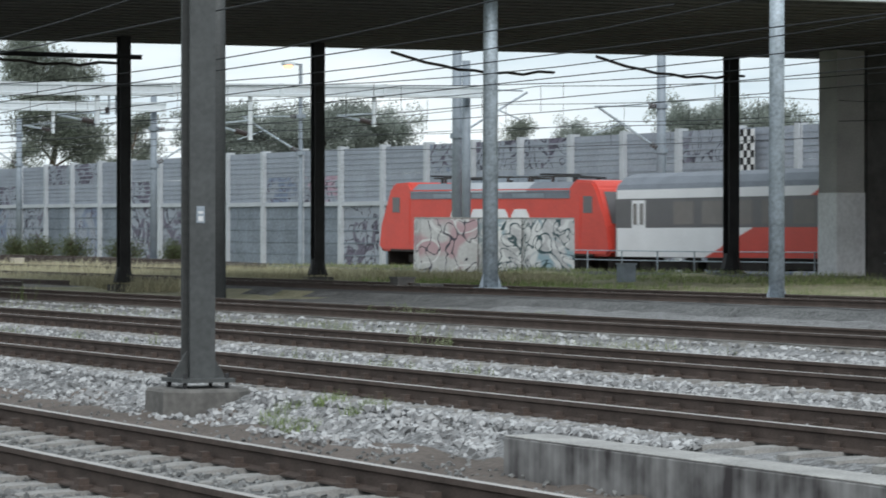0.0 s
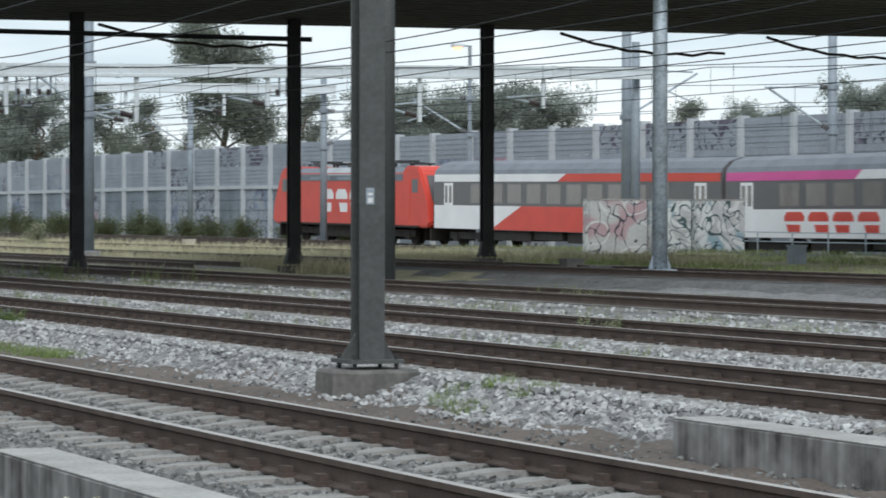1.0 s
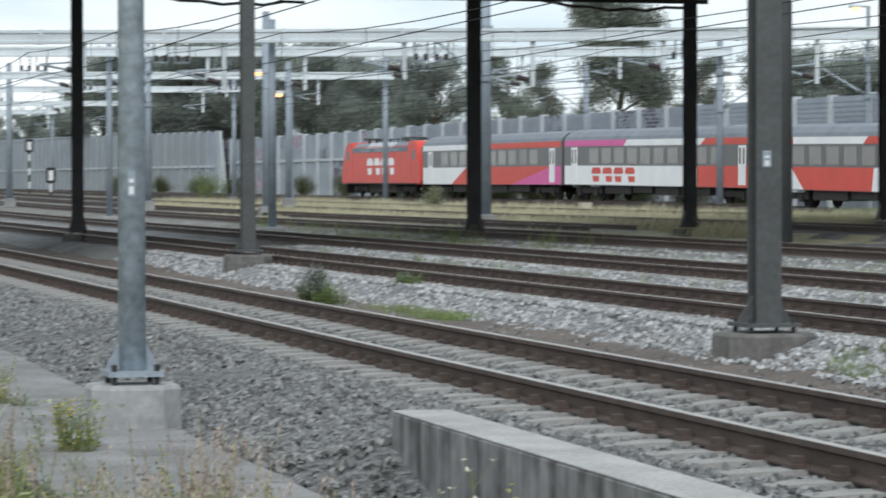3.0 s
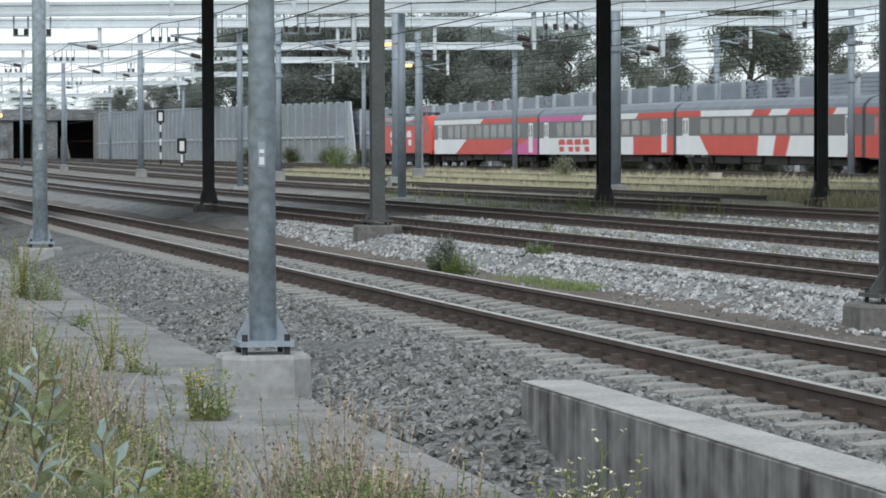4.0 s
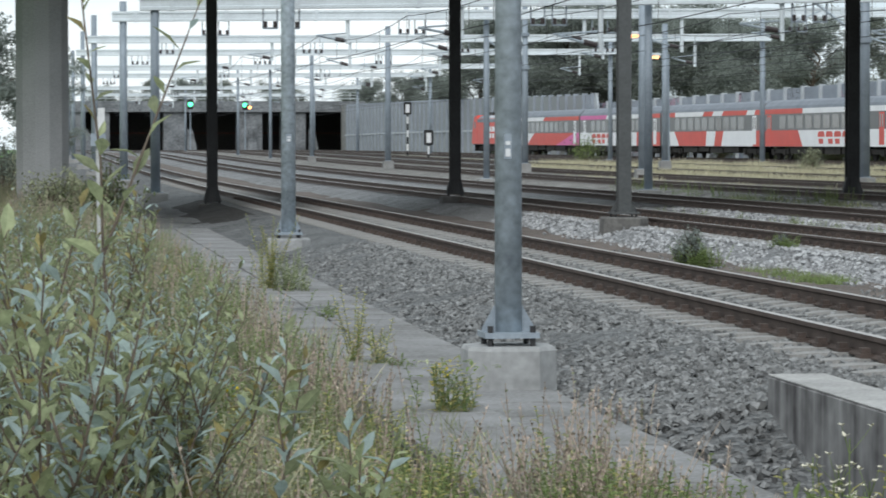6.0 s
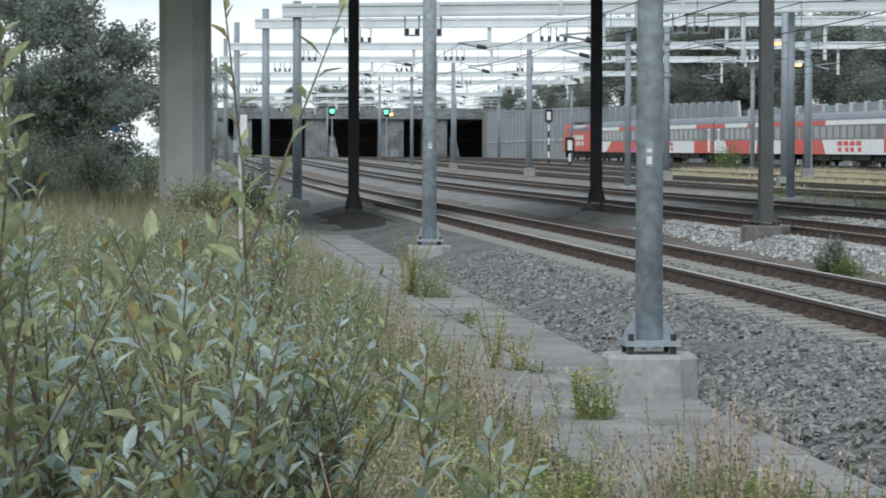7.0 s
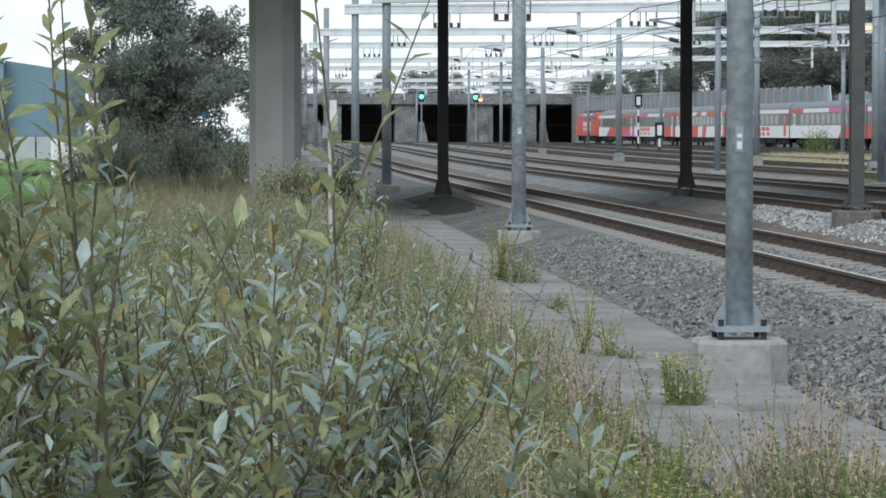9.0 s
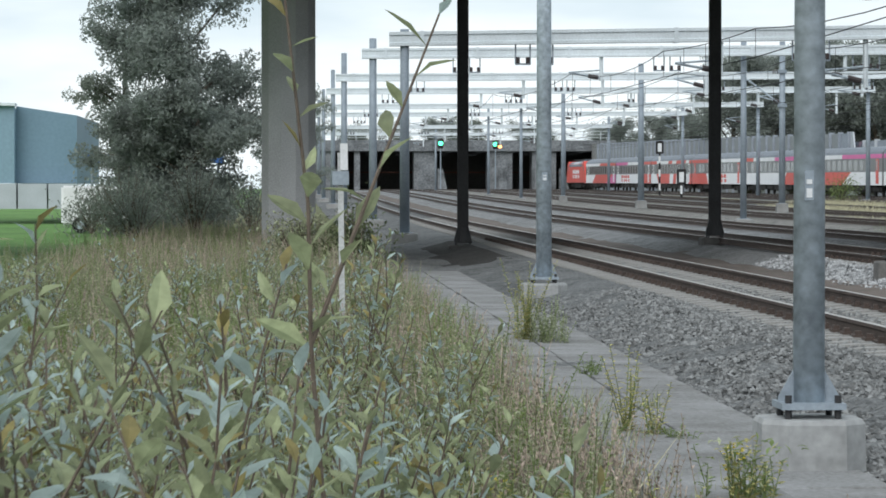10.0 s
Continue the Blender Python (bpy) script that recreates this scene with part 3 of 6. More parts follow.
# ---- noise barrier ----


def build_barrier(x_of, y0, y1, step, top, ledge, name_label):
    ob = tagged(empty("noise_barrier"), name_label, "noise barrier", kind="structure")
    y = y0
    while y < y1:
        xa, xb = x_of(y), x_of(y + step)
        za = gz(xa, y) - 0.35
        ht = top(y)
        ang = math.degrees(math.atan2(-(xb - xa), step))
        m = pose(xa, y, 0, 0, 0, ang)
        L = math.hypot(xb - xa, step)
        lz = ledge(y)
        for z0, z1, deep in ((za, lz, 0.12), (lz + 0.22, (lz + ht) / 2 + 0.1, 0.1), ((lz + ht) / 2 + 0.115, ht, 0.1)):
            bm = bmesh.new()
            box(bm, 0, deep, 0.14, L - 0.14, z0, z1, m)
            pick = random.Random(int(y * 10) * 7 + int(z0 * 10)).random()
            lower = z0 == za
            painted = M_SPRAY[int(pick * 40) % 3] if pick < (0.5 if lower else 0.3) and y0 < 200 else M_PANELLOW if lower and y < 240 else M_PANEL if y < 278 else M_PANELDARK
            part("panel", bm, painted, ob, "panel with faded spray paint" if painted in M_SPRAY else "")
            if y < 215:
                for q in range(1, 5):
                    zr = z0 + (z1 - z0) * q / 5
                    bm = bmesh.new()
                    box(bm, -0.025, 0.0, 0.16, L - 0.16, zr - 0.03, zr + 0.03, m)
                    part("panel_rib", bm, M_PANELLOW if lower else M_PANEL, ob)
        bm = bmesh.new()
        box(bm, -0.22, 0.3, -0.15, 0.15, za, ht + 0.12, m)
        part("post", bm, M_PPOST if y0 < 200 else M_PANEL, ob, "pale post")
        bm = bmesh.new()
        box(bm, -0.12, 0.2, 0.15, L - 0.15, lz, lz + 0.22, m)
        part("ledge", bm, M_PPOST, ob, "pale ledge")
        y += step
    return ob


build_barrier(barrier_x, 60.0, 278.0, 4.2, lambda y: 6.17 - 0.1 * smooth((y - 150) / 30) - 0.3 * smooth((y - 190) / 60), lambda y: 3.18 + 0.32 * smooth((y - 128) / 60), "tall grey panelled noise barrier with pale posts and graffiti")
build_barrier(lambda y: 53.05 - 2.2 * min(1, (y - 258) / 100) - 0.6 * max(0, (y - 358) / 103), 277.0, 480.0, 4.2, lambda y: 6.6 + 1.5 * (y - 280) / 150, lambda y: gz(52, y) + 2.3, "tall grey panelled noise barrier beside the running line")

# sloping end wing where the second barrier overlaps the first
wing = tagged(empty("barrier_wing"), "pale sloping end panel of the noise barrier", "noise barrier", kind="structure")
bm = bmesh.new()
prism(bm, [(272.6, 0.4), (276.8, 0.4), (276.8, 6.68), (275.6, 6.68)], 0, 52.66, 52.8)
part("panel", bm, M_PPOST, wing)

# ---- tunnel mouths ----


def build_tunnel():
    ob = tagged(empty("tunnel_portal"), "concrete tunnel portal with four dark mouths and railings", "tunnel", kind="structure")
    Y = 506.0
    deg = lambda px: Y * math.tan(radians(2.283) + math.atan((px - 784) / 5200))
    z_at = lambda py: EYE_Z + (261 - py) * Y / 5200
    z0, z1, ztop = z_at(272), z_at(194), z_at(176)
    solids = ((560, 655), (690, 700), (795, 832), (925, 968), (1003, 1045), (1122, 1150))
    for a, b in solids:
        bm = bmesh.new()
        box(bm, deg(a), deg(b), Y, Y + 6, z0, z1)
        part("pier", bm, M_TUNNEL, ob, "weathered concrete pier")
    bm = bmesh.new()
    box(bm, deg(560), deg(1150), Y - 0.4, Y + 30, z1, ztop)
    part("roof_slab", bm, M_TUNNEL, ob)
    bm = bmesh.new()
    box(bm, deg(560), deg(1150), Y - 0.7, Y - 0.4, z1 - 0.1, z1 + 0.35)
    part("edge_beam", bm, M_TUNNEL, ob, "weathered edge beam")
    bm = bmesh.new()
    box(bm, deg(560), deg(1150), Y + 24, Y + 24.5, z0 - 1, z1 + 1)
    part("back_wall", bm, M_DARKCONC, ob)
    for s in (560, 1150):
        bm = bmesh.new()
        box(bm, deg(s) - 0.2, deg(s) + 0.2, Y + 6, Y + 60, z0, z1)
        part("side_wall", bm, M_DARKCONC, ob)
    bm = bmesh.new()
    box(bm, deg(560), deg(1150), Y + 30, Y + 60, z1, z1 + 0.5)
    part("roof_slab", bm, M_DARKCONC, ob)
    for a in (838, 945, 1008, 1052, 655):
        bm = bmesh.new()
        zz0, zz1 = z_at(266), z_at(226)
        prism(bm, [(deg(a) - 0.2, zz1), (deg(a) + 0.7, zz1), (deg(a) + 1.5, zz0), (deg(a) - 0.2, zz0)], 1, Y - 1.2, Y - 0.1)
        part("buttress", bm, M_TUNNEL, ob, "pale sloping buttress")
    # railing on the slab
    x = deg(600)
    while x < deg(1140):
        bm = bmesh.new()
        box(bm, x, x + 0.12, Y - 0.3, Y - 0.2, ztop, ztop + 1.6)
        part("railing_post", bm, M_BEAM, ob)
        x += 3.0
    for h in (0.5, 1.05, 1.6):
        bm = bmesh.new()
        box(bm, deg(600), deg(1140), Y - 0.3, Y - 0.2, ztop + h - 0.07, ztop + h)
        part("railing_bar", bm, M_BEAM, ob)
    # orange safety rail in front of the mouths
    bm = bmesh.new()
    box(bm, deg(640), deg(1130), Y + 7, Y + 7.2, z_at(232) - 0.05, z_at(232) + 0.05)
    part("safety_tape", bm, mat("orange_tape", (0.16, 0.06, 0.04), 0.8), ob, "orange safety tape")


build_tunnel()

# retaining wall between the tunnels and the noise barrier
rw = tagged(empty("retaining_wall"), "grey concrete retaining wall with stacked panels", "wall", kind="structure")
for k in range(9):
    bm = bmesh.new()
    box(bm, 51.6 + 0.02 * k, 52.6, 434 + 8 * k, 441.8 + 8 * k, 0.6, 9.0 - 0.12 * (8 - k))
    part("wall_panel", bm, M_CONC, rw)

# ---- the train ----
TRAIN_V = ((-1.0, 86.2), (0.0, 116.8), (2.0, 178.2), (3.2, 214.3), (4.5, 252.2), (7.5, 339.7), (10.0, 412.4))


def roof_profile(w, z0, zs, zt):
    """Half-rounded carriage section from the sole bar up."""
    return [(-w, z0), (-w, zs), (-w * 0.93, zs + (zt - zs) * 0.45), (-w * 0.72, zs + (zt - zs) * 0.8), (-w * 0.35, zt), (w * 0.35, zt), (w * 0.72, zs + (zt - zs) * 0.8), (w * 0.93, zs + (zt - zs) * 0.45), (w, zs), (w, z0)]


def bogie(parent, y, wheels, gap):
    bm = bmesh.new()
    for s in (-1, 1):
        box(bm, s * 1.05 - 0.09, s * 1.05 + 0.09, y - gap / 2 - 0.7, y + gap / 2 + 0.7, 0.42, 0.74)
        for k in range(wheels):
            yy = y - gap / 2 + k * gap / (wheels - 1)
            box(bm, s * 1.12 - 0.1, s * 1.12 + 0.1, yy - 0.2, yy + 0.2, 0.3, 0.66)
    box(bm, -1.0, 1.0, y - 0.3, y + 0.3, 0.45, 0.72)
    bg = part("bogie", bm, M_UNDER, parent, "dirty black bogie frame")
    for k in range(wheels):
        yy = y - gap / 2 + k * gap / (wheels - 1)
        for s in (-1, 1):
            bm = bmesh.new()
            tube(bm, (s * 0.69, yy, 0.47), (s * 0.83, yy, 0.47), 0.47, None, 20)
            part("wheel", bm, M_UNDER, bg)


def side_shape(parent, name, pts, material, label="", thick=0.012, base=1.41, sides=(-1, 1)):
    """A flat panel on the sides of a vehicle; points are (y, z)."""
    for s in sides:
        bm = bmesh.new()
        prism(bm, pts, 0, s * base if s > 0 else s * (base + thick), s * (base + thick) if s > 0 else s * base)
        part(name, bm, material, parent, label)


def rect(y0, y1, z0, z1):
    return [(y0, z0), (y1, z0), (y1, z1), (y0, z1)]


def brand_shapes(parent, y0, length, z0, h, material, base):
    """Four plain blocks in place of the maker's lettering."""
    w = length / 4.6
    c = h * 0.22
    for k in range(4):
        a, m = y0 + k * w * 1.2, z0 + h * 0.56
        side_shape(parent, "emblem_block", [(a, m), (a + w, m), (a + w, z0 + h - c), (a + w - c, z0 + h), (a + c, z0 + h), (a, z0 + h - c)], material, "plain emblem shape", 0.008, base)
        d = w * 0.2 * (k % 2)
        side_shape(parent, "emblem_block", [(a + d, z0), (a + w * 0.6 + d, z0), (a + w * 0.7 + d, z0 + h * 0.4), (a + d, z0 + h * 0.4)], material, "", 0.008, base)


M_INSULR = mat("dark_roof_insulator", (0.06, 0.05, 0.05), 0.4)


def build_locomotive():
    """Nose at y = 0, tail at y = -18.9; sides at x = -1.46 and 1.46."""
    ob = tagged(empty("locomotive"), "red electric locomotive with grey roof hauling the train", "locomotive", "express train")
    W = 1.46
    L = 18.9
    # body with two raked cabs
    outline = [(-0.3, 0.88), (0.0, 1.08), (-0.28, 2.0), (-1.05, 3.55), (-1.35, 3.8), (-2.7, 3.85), (-2.9, 3.42), (-L + 2.9, 3.42), (-L + 2.7, 3.85), (-L + 1.35, 3.8), (-L + 1.05, 3.55), (-L + 0.28, 2.0), (-L, 1.08), (-L + 0.3, 0.88)]
    bm = bmesh.new()
    prism(bm, outline, 0, -W, W)
    bmesh.ops.bevel(bm, geom=[e for e in bm.edges if abs(abs(e.verts[0].co.x) - W) < 1e-4 and abs(abs(e.verts[1].co.x) - W) < 1e-4], offset=0.09, segments=2, affect="EDGES")
    part("body", bm, M_RED, ob, "bright red painted body")
    bm = bmesh.new()
    prism(bm, [(-1.485, 3.36), (1.485, 3.36), (1.485, 3.43), (1.08, 3.78), (-1.08, 3.78), (-1.485, 3.43)], 1, -L + 2.95, -2.95)
    part("roof", bm, M_TROOF, ob, "grey equipment roof")
    bm = bmesh.new()
    prism(bm, [(-1.49, 3.38), (1.49, 3.38), (1.49, 3.435), (1.085, 3.79), (-1.085, 3.79), (-1.49, 3.435)], 1, -L / 2 - 3.2, -L / 2 + 3.0)
    part("roof_hatch", bm, M_PPOST, ob, "pale grey removable roof section")
    side_shape(ob, "roof_band", rect(-L + 2.95, -2.95, 3.12, 3.355), M_TROOF, "grey band below the roof", 0.02, W)
    for a in (-6.2, -9.5, -12.8):
        side_shape(ob, "grille", rect(a - 1.2, a + 1.2, 3.15, 3.33), M_GREYSTEEL, "grey ventilation grille", 0.014, W + 0.02)
    for y0, y1 in ((-1.95, -1.3), (-L + 1.3, -L + 1.95)):
        side_shape(ob, "cab_window", rect(min(y0, y1), max(y0, y1), 2.55, 3.2), M_BAND, "dark cab side window", 0.012, W)
        side_shape(ob, "cab_door", rect(min(y0, y1) - 0.9 if y0 > -5 else max(y0, y1) + 0.2, min(y0, y1) - 0.2 if y0 > -5 else max(y0, y1) + 0.9, 1.2, 3.2), M_RED, "red cab door", 0.018, W)
    for s, e in ((-1, 0.0), (1, -L)):
        bm = bmesh.new()
        y0 = -0.34 if e == 0 else -L + 0.34
        y1 = -0.95 if e == 0 else -L + 0.95
        d = 0.03 if e == 0 else -0.03
        prism(bm, [(y0 + d, 2.15), (y1 + d, 3.38), (y1 - d, 3.38), (y0 - d, 2.15)], 0, -1.15, 1.15)
        part("windscreen", bm, M_BAND, ob, "dark raked windscreen")
        for x in (-0.85, 0.85):
            bm = bmesh.new()
            tube(bm, (x, e - (0.05 if e == 0 else -0.05), 1.05), (x, e + (0.5 if e == 0 else -0.5), 1.05), 0.13, 0.22, 10)
            part("buffer", bm, M_UNDER, ob)
            bm = bmesh.new()
            tube(bm, (x, e - (0.2 if e == 0 else -0.2), 1.55), (x, e + (0.0 if e == 0 else 0.0), 1.55), 0.1, None, 10)
            part("headlight", bm, M_WHITEPLATE, ob)
    bm = bmesh.new()
    box(bm, -1.2, 1.2, -L + 6.2, -6.2, 0.3, 0.88)
    part("underfloor_case", bm, M_UNDER, ob)
    for yc in (-4.2, -L + 4.2):
        bm = bmesh.new()
        box(bm, -0.6, 0.6, yc - 2.1, yc + 2.1, 0.25, 0.88)
        part("traction_motor", bm, M_UNDER, ob)
    for e in (-0.45, -L + 0.45):
        bm = bmesh.new()
        box(bm, -1.2, 1.2, e - 0.06, e + 0.06, 0.25, 0.9)
        part("snow_plough", bm, M_UNDER, ob)
    bogie(ob, -4.2, 2, 2.6)
    bogie(ob, -L + 4.2, 2, 2.6)
    for yc, sgn in ((-4.9, 1), (-L + 4.9, -1)):
        pm = bmesh.new()
        tube(pm, (-0.6, yc - 1.3, 3.95), (0.6, yc - 1.3, 3.95), 0.04, None, 6)
        for x in (-0.5, 0.5):
            tube(pm, (x, yc - 1.3, 3.95), (x * 0.6, yc + 1.1, 4.08), 0.035, None, 6)
            tube(pm, (x, yc - 0.9, 3.72), (x, yc - 0.9, 3.98), 0.07, None, 8)
            tube(pm, (x, yc + 0.9, 3.72), (x, yc + 0.9, 3.98), 0.07, None, 8)
        for dy in (1.0, 1.3):
            tube(pm, (-0.85, yc + dy, 4.1), (0.85, yc + dy, 4.1), 0.04, None, 6)
        part("pantograph", pm, M_DARKSTEEL, ob, "folded dark pantograph")
    for k in range(7):
        bm = bmesh.new()
        yy = -L / 2 - 2.6 + 0.85 * k
        box(bm, -0.45 + 0.2 * (k % 2), 0.35 + 0.2 * (k % 3), yy, yy + 0.5, 3.794, 3.9 + 0.09 * (k % 3))
        part("roof_case", bm, M_UNDER if k % 2 else M_GREYSTEEL, ob, "roof equipment case")
    bm = bmesh.new()
    tube(bm, (-0.9, -L + 4.0, 4.0), (-0.9, -4.0, 4.0), 0.03, None, 6)
    part("busbar", bm, M_UNDER, ob)
    for k in range(6):
        bm = bmesh.new()
        yy = -5.0 - 1.75 * k
        tube(bm, (-0.9, yy, 3.7), (-0.9, yy, 4.0), 0.06, None, 8)
        part("roof_insulator", bm, M_INSULR, ob)
    for s in (-1, 1):
        bm = bmesh.new()
        box(bm, s * W - 0.05, s * W + 0.012, -L + 1.2, -1.2, 0.875, 0.97)
        part("sole_bar", bm, M_UNDER, ob, "dark grimy sole bar")
    brand_shapes(ob, -L / 2 - 3.4, 6.4, 1.55, 1.15, M_WHITE, W)
    return ob


def build_coach(spec):
    """A passenger coach with its leading end at y = 0 and its tail at y = -26.1."""
    ob = tagged(empty("railway_coach"), spec["label"], "railway coach", "express train")
    L, W = 26.1, 1.4
    bm = bmesh.new()
    prism(bm, roof_profile(W, 0.88, 3.25, 4.02), 1, -L, 0)
    part("body", bm, M_BAND, ob, "dark grey coach body")
    bm = bmesh.new()
    prism(bm, [(-W - 0.012, 3.42), (-W * 0.945, 3.62), (-W * 0.73, 3.89), (-W * 0.35, 4.05), (W * 0.35, 4.05), (W * 0.73, 3.89), (W * 0.945, 3.62), (W + 0.012, 3.42)], 1, -L + 0.05, -0.05)
    part("roof", bm, M_TROOF, ob, "grey roof")
    colours = {"w": M_WHITE, "r": M_RED, "p": M_PINK}
    for key, z0, z1 in (("low", 0.9, 1.98), ("high", 3.08, 3.42)):
        for c, a0, a1, b0, b1 in spec[key]:
            # a: lower edge, b: upper edge, in metres from the leading end
            pts = [(-a1, z0), (-a0, z0), (-b0, z1), (-b1, z1)]
            side_shape(ob, "stripe", pts, colours[c], {"w": "white stripe", "r": "red stripe", "p": "magenta stripe"}[c], 0.014, W)
    n = 10
    for k in range(n):
        y = -4.6 - k * 1.86
        side_shape(ob, "window", rect(y - 0.66, y + 0.66, 2.1, 2.95), M_GLASS, "tinted window", 0.01, W)
    for y in (-1.6, -L + 1.6):
        side_shape(ob, "door", rect(y - 0.45, y + 0.45, 1.02, 3.02), spec.get("door", M_BAND), "folding entrance door", 0.02, W)
        for d in (-0.22, 0.22):
            side_shape(ob, "door_window", rect(y + d - 0.13, y + d + 0.13, 2.1, 2.9), M_GLASS, "narrow door window", 0.008, W + 0.02)
    bogie(ob, -3.2, 2, 2.5)
    bogie(ob, -L + 3.2, 2, 2.5)
    for a, b, z in ((-5.9, -9.6, 0.42), (-10.0, -12.6, 0.5), (-13.1, -16.2, 0.4), (-16.6, -20.2, 0.46)):
        bm = bmesh.new()
        box(bm, -1.25, 1.25, b, a, z, 0.88)
        part("underfloor_case", bm, M_UNDER, ob)
    for e in (0.02, -L - 0.02):
        bm = bmesh.new()
        s = 0.14 if e > 0 else -0.14
        box(bm, -0.75, 0.75, min(e, e + s), max(e, e + s), 1.1, 3.4)
        part("gangway", bm, M_UNDER, ob, "black rubber gangway")
    if spec.get("brand"):
        brand_shapes(ob, -L + spec["brand"], 6.3, 1.08, 0.8, M_RED, W + 0.014)
    return ob


SPECS = (
    dict(label="white and red coach with a magenta tail behind the locomotive", low=(("w", 0.1, 6.0, 0.1, 9.0), ("r", 6.0, 17.5, 9.0, 24.5), ("p", 17.5, 26.0, 24.5, 26.0)), high=(("w", 0.1, 12.4, 0.1, 13.2), ("r", 12.4, 26.0, 13.2, 26.0)), door=M_WHITE),
    dict(label="white coach with a magenta roof stripe and a red tail", low=(("w", 0.1, 19.0, 0.1, 19.0), ("r", 19.0, 26.0, 19.0, 26.0)), high=(("p", 0.1, 9.0, 0.1, 9.5), ("w", 9.0, 19.4, 9.5, 20.0), ("r", 19.4, 26.0, 20.0, 26.0)), brand=15.5, door=M_WHITE),
    dict(label="red and white striped coach with white blocks", low=(("w", 0.1, 5.2, 0.1, 3.8), ("r", 5.2, 12.4, 3.8, 12.6), ("w", 12.4, 14.6, 12.6, 15.0), ("r", 14.6, 16.4, 15.0, 17.0), ("w", 16.4, 24.2, 17.0, 24.2), ("r", 24.2, 26.0, 24.2, 26.0)), high=(("r", 0.1, 4.0, 0.1, 4.0), ("w", 4.0, 11.5, 4.0, 12.0), ("r", 11.5, 14.0, 12.0, 14.5), ("w", 14.0, 16.5, 14.5, 17.0), ("r", 16.5, 22.5, 17.0, 23.0), ("w", 22.5, 24.5, 23.0, 24.8), ("r", 24.5, 26.0, 24.8, 26.0)), door=M_WHITE),
    dict(label="red coach with a white middle", low=(("r", 0.1, 9.0, 0.1, 8.0), ("w", 9.0, 26.0, 8.0, 26.0)), high=(("r", 0.1, 9.0, 0.1, 9.0), ("w", 9.0, 26.0, 9.0, 26.0)), brand=7.6, door=M_RED),
    dict(label="white and red coach with a magenta stripe", low=(("w", 0.1, 17.0, 0.1, 19.0), ("r", 17.0, 26.0, 19.0, 26.0)), high=(("r", 0.1, 5.0, 0.1, 5.0), ("w", 5.0, 14.0, 5.0, 14.0), ("p", 14.0, 26.0, 14.0, 26.0)), door=M_WHITE),
    dict(label="red and white coach with a slanted colour change", low=(("r", 0.1, 13.0, 0.1, 16.0), ("w", 13.0, 26.0, 16.0, 26.0)), high=(("w", 0.1, 13.0, 0.1, 13.0), ("p", 13.0, 26.0, 13.0, 26.0)), door=M_RED),
    dict(label="white coach with a red end at the rear", low=(("w", 0.1, 18.0, 0.1, 20.0), ("r", 18.0, 26.0, 20.0, 26.0)), high=(("p", 0.1, 14.0, 0.1, 14.0), ("r", 14.0, 26.0, 14.0, 26.0)), door=M_WHITE),
)
locomotive = build_locomotive()
coaches = [build_coach(s) for s in SPECS]
TRAIN = [(locomotive, 0.0, 18.9)] + [(c, 19.2 + 26.4 * k, 26.1) for k, c in enumerate(coaches)]


def front_y(t):
    for (t0, y0), (t1, y1) in zip(TRAIN_V, TRAIN_V[1:]):
        if t <= t1:
            break
    i = [v[0] for v in TRAIN_V].index(t0)
    def sl(j):
        j = min(max(j, 1), len(TRAIN_V) - 2)
        return (TRAIN_V[j + 1][1] - TRAIN_V[j - 1][1]) / (TRAIN_V[j + 1][0] - TRAIN_V[j - 1][0])
    u, d = (t - t0) / (t1 - t0), t1 - t0
    u2, u3 = u * u, u * u * u
    return (2 * u3 - 3 * u2 + 1) * y0 + (u3 - 2 * u2 + u) * d * sl(i) + (3 * u2 - 2 * u3) * y1 + (u3 - u2) * d * sl(i + 1)


def back_along(y, length):
    """The y that lies so many metres of track behind y."""
    n = max(1, int(length / 4))
    for _ in range(n):
        s = (line_x(y) - line_x(y - 1))
        y -= length / n / math.hypot(1, s)
    return y


def car_pose(y_front, length):
    ya, yb = back_along(y_front, 3.4), back_along(y_front, length - 3.4)
    a = Vector((line_x(ya), ya, gz(line_x(ya), ya)))
    b = Vector((line_x(yb), yb, gz(line_x(yb), yb)))
    d = (a - b).normalized()
    o = a + d * 3.4
    rz = math.atan2(-d.x, d.y)
    rx = math.asin(d.z)
    return Matrix.Translation(o) @ Euler((rx, 0, rz)).to_matrix().to_4x4()


def motions():
    times = [k * 0.5 for k in range(21)]
    for car, behind, length in TRAIN:
        walk(car, [(t, car_pose(back_along(front_y(t), behind) if behind else front_y(t), length)) for t in times])

# ---- portals and wires of the overhead line ----
M_INSUL = mat("brown_insulator", (0.05, 0.04, 0.04), 0.3, 0, 0.2, 4, 30, 0.05, 0.002)


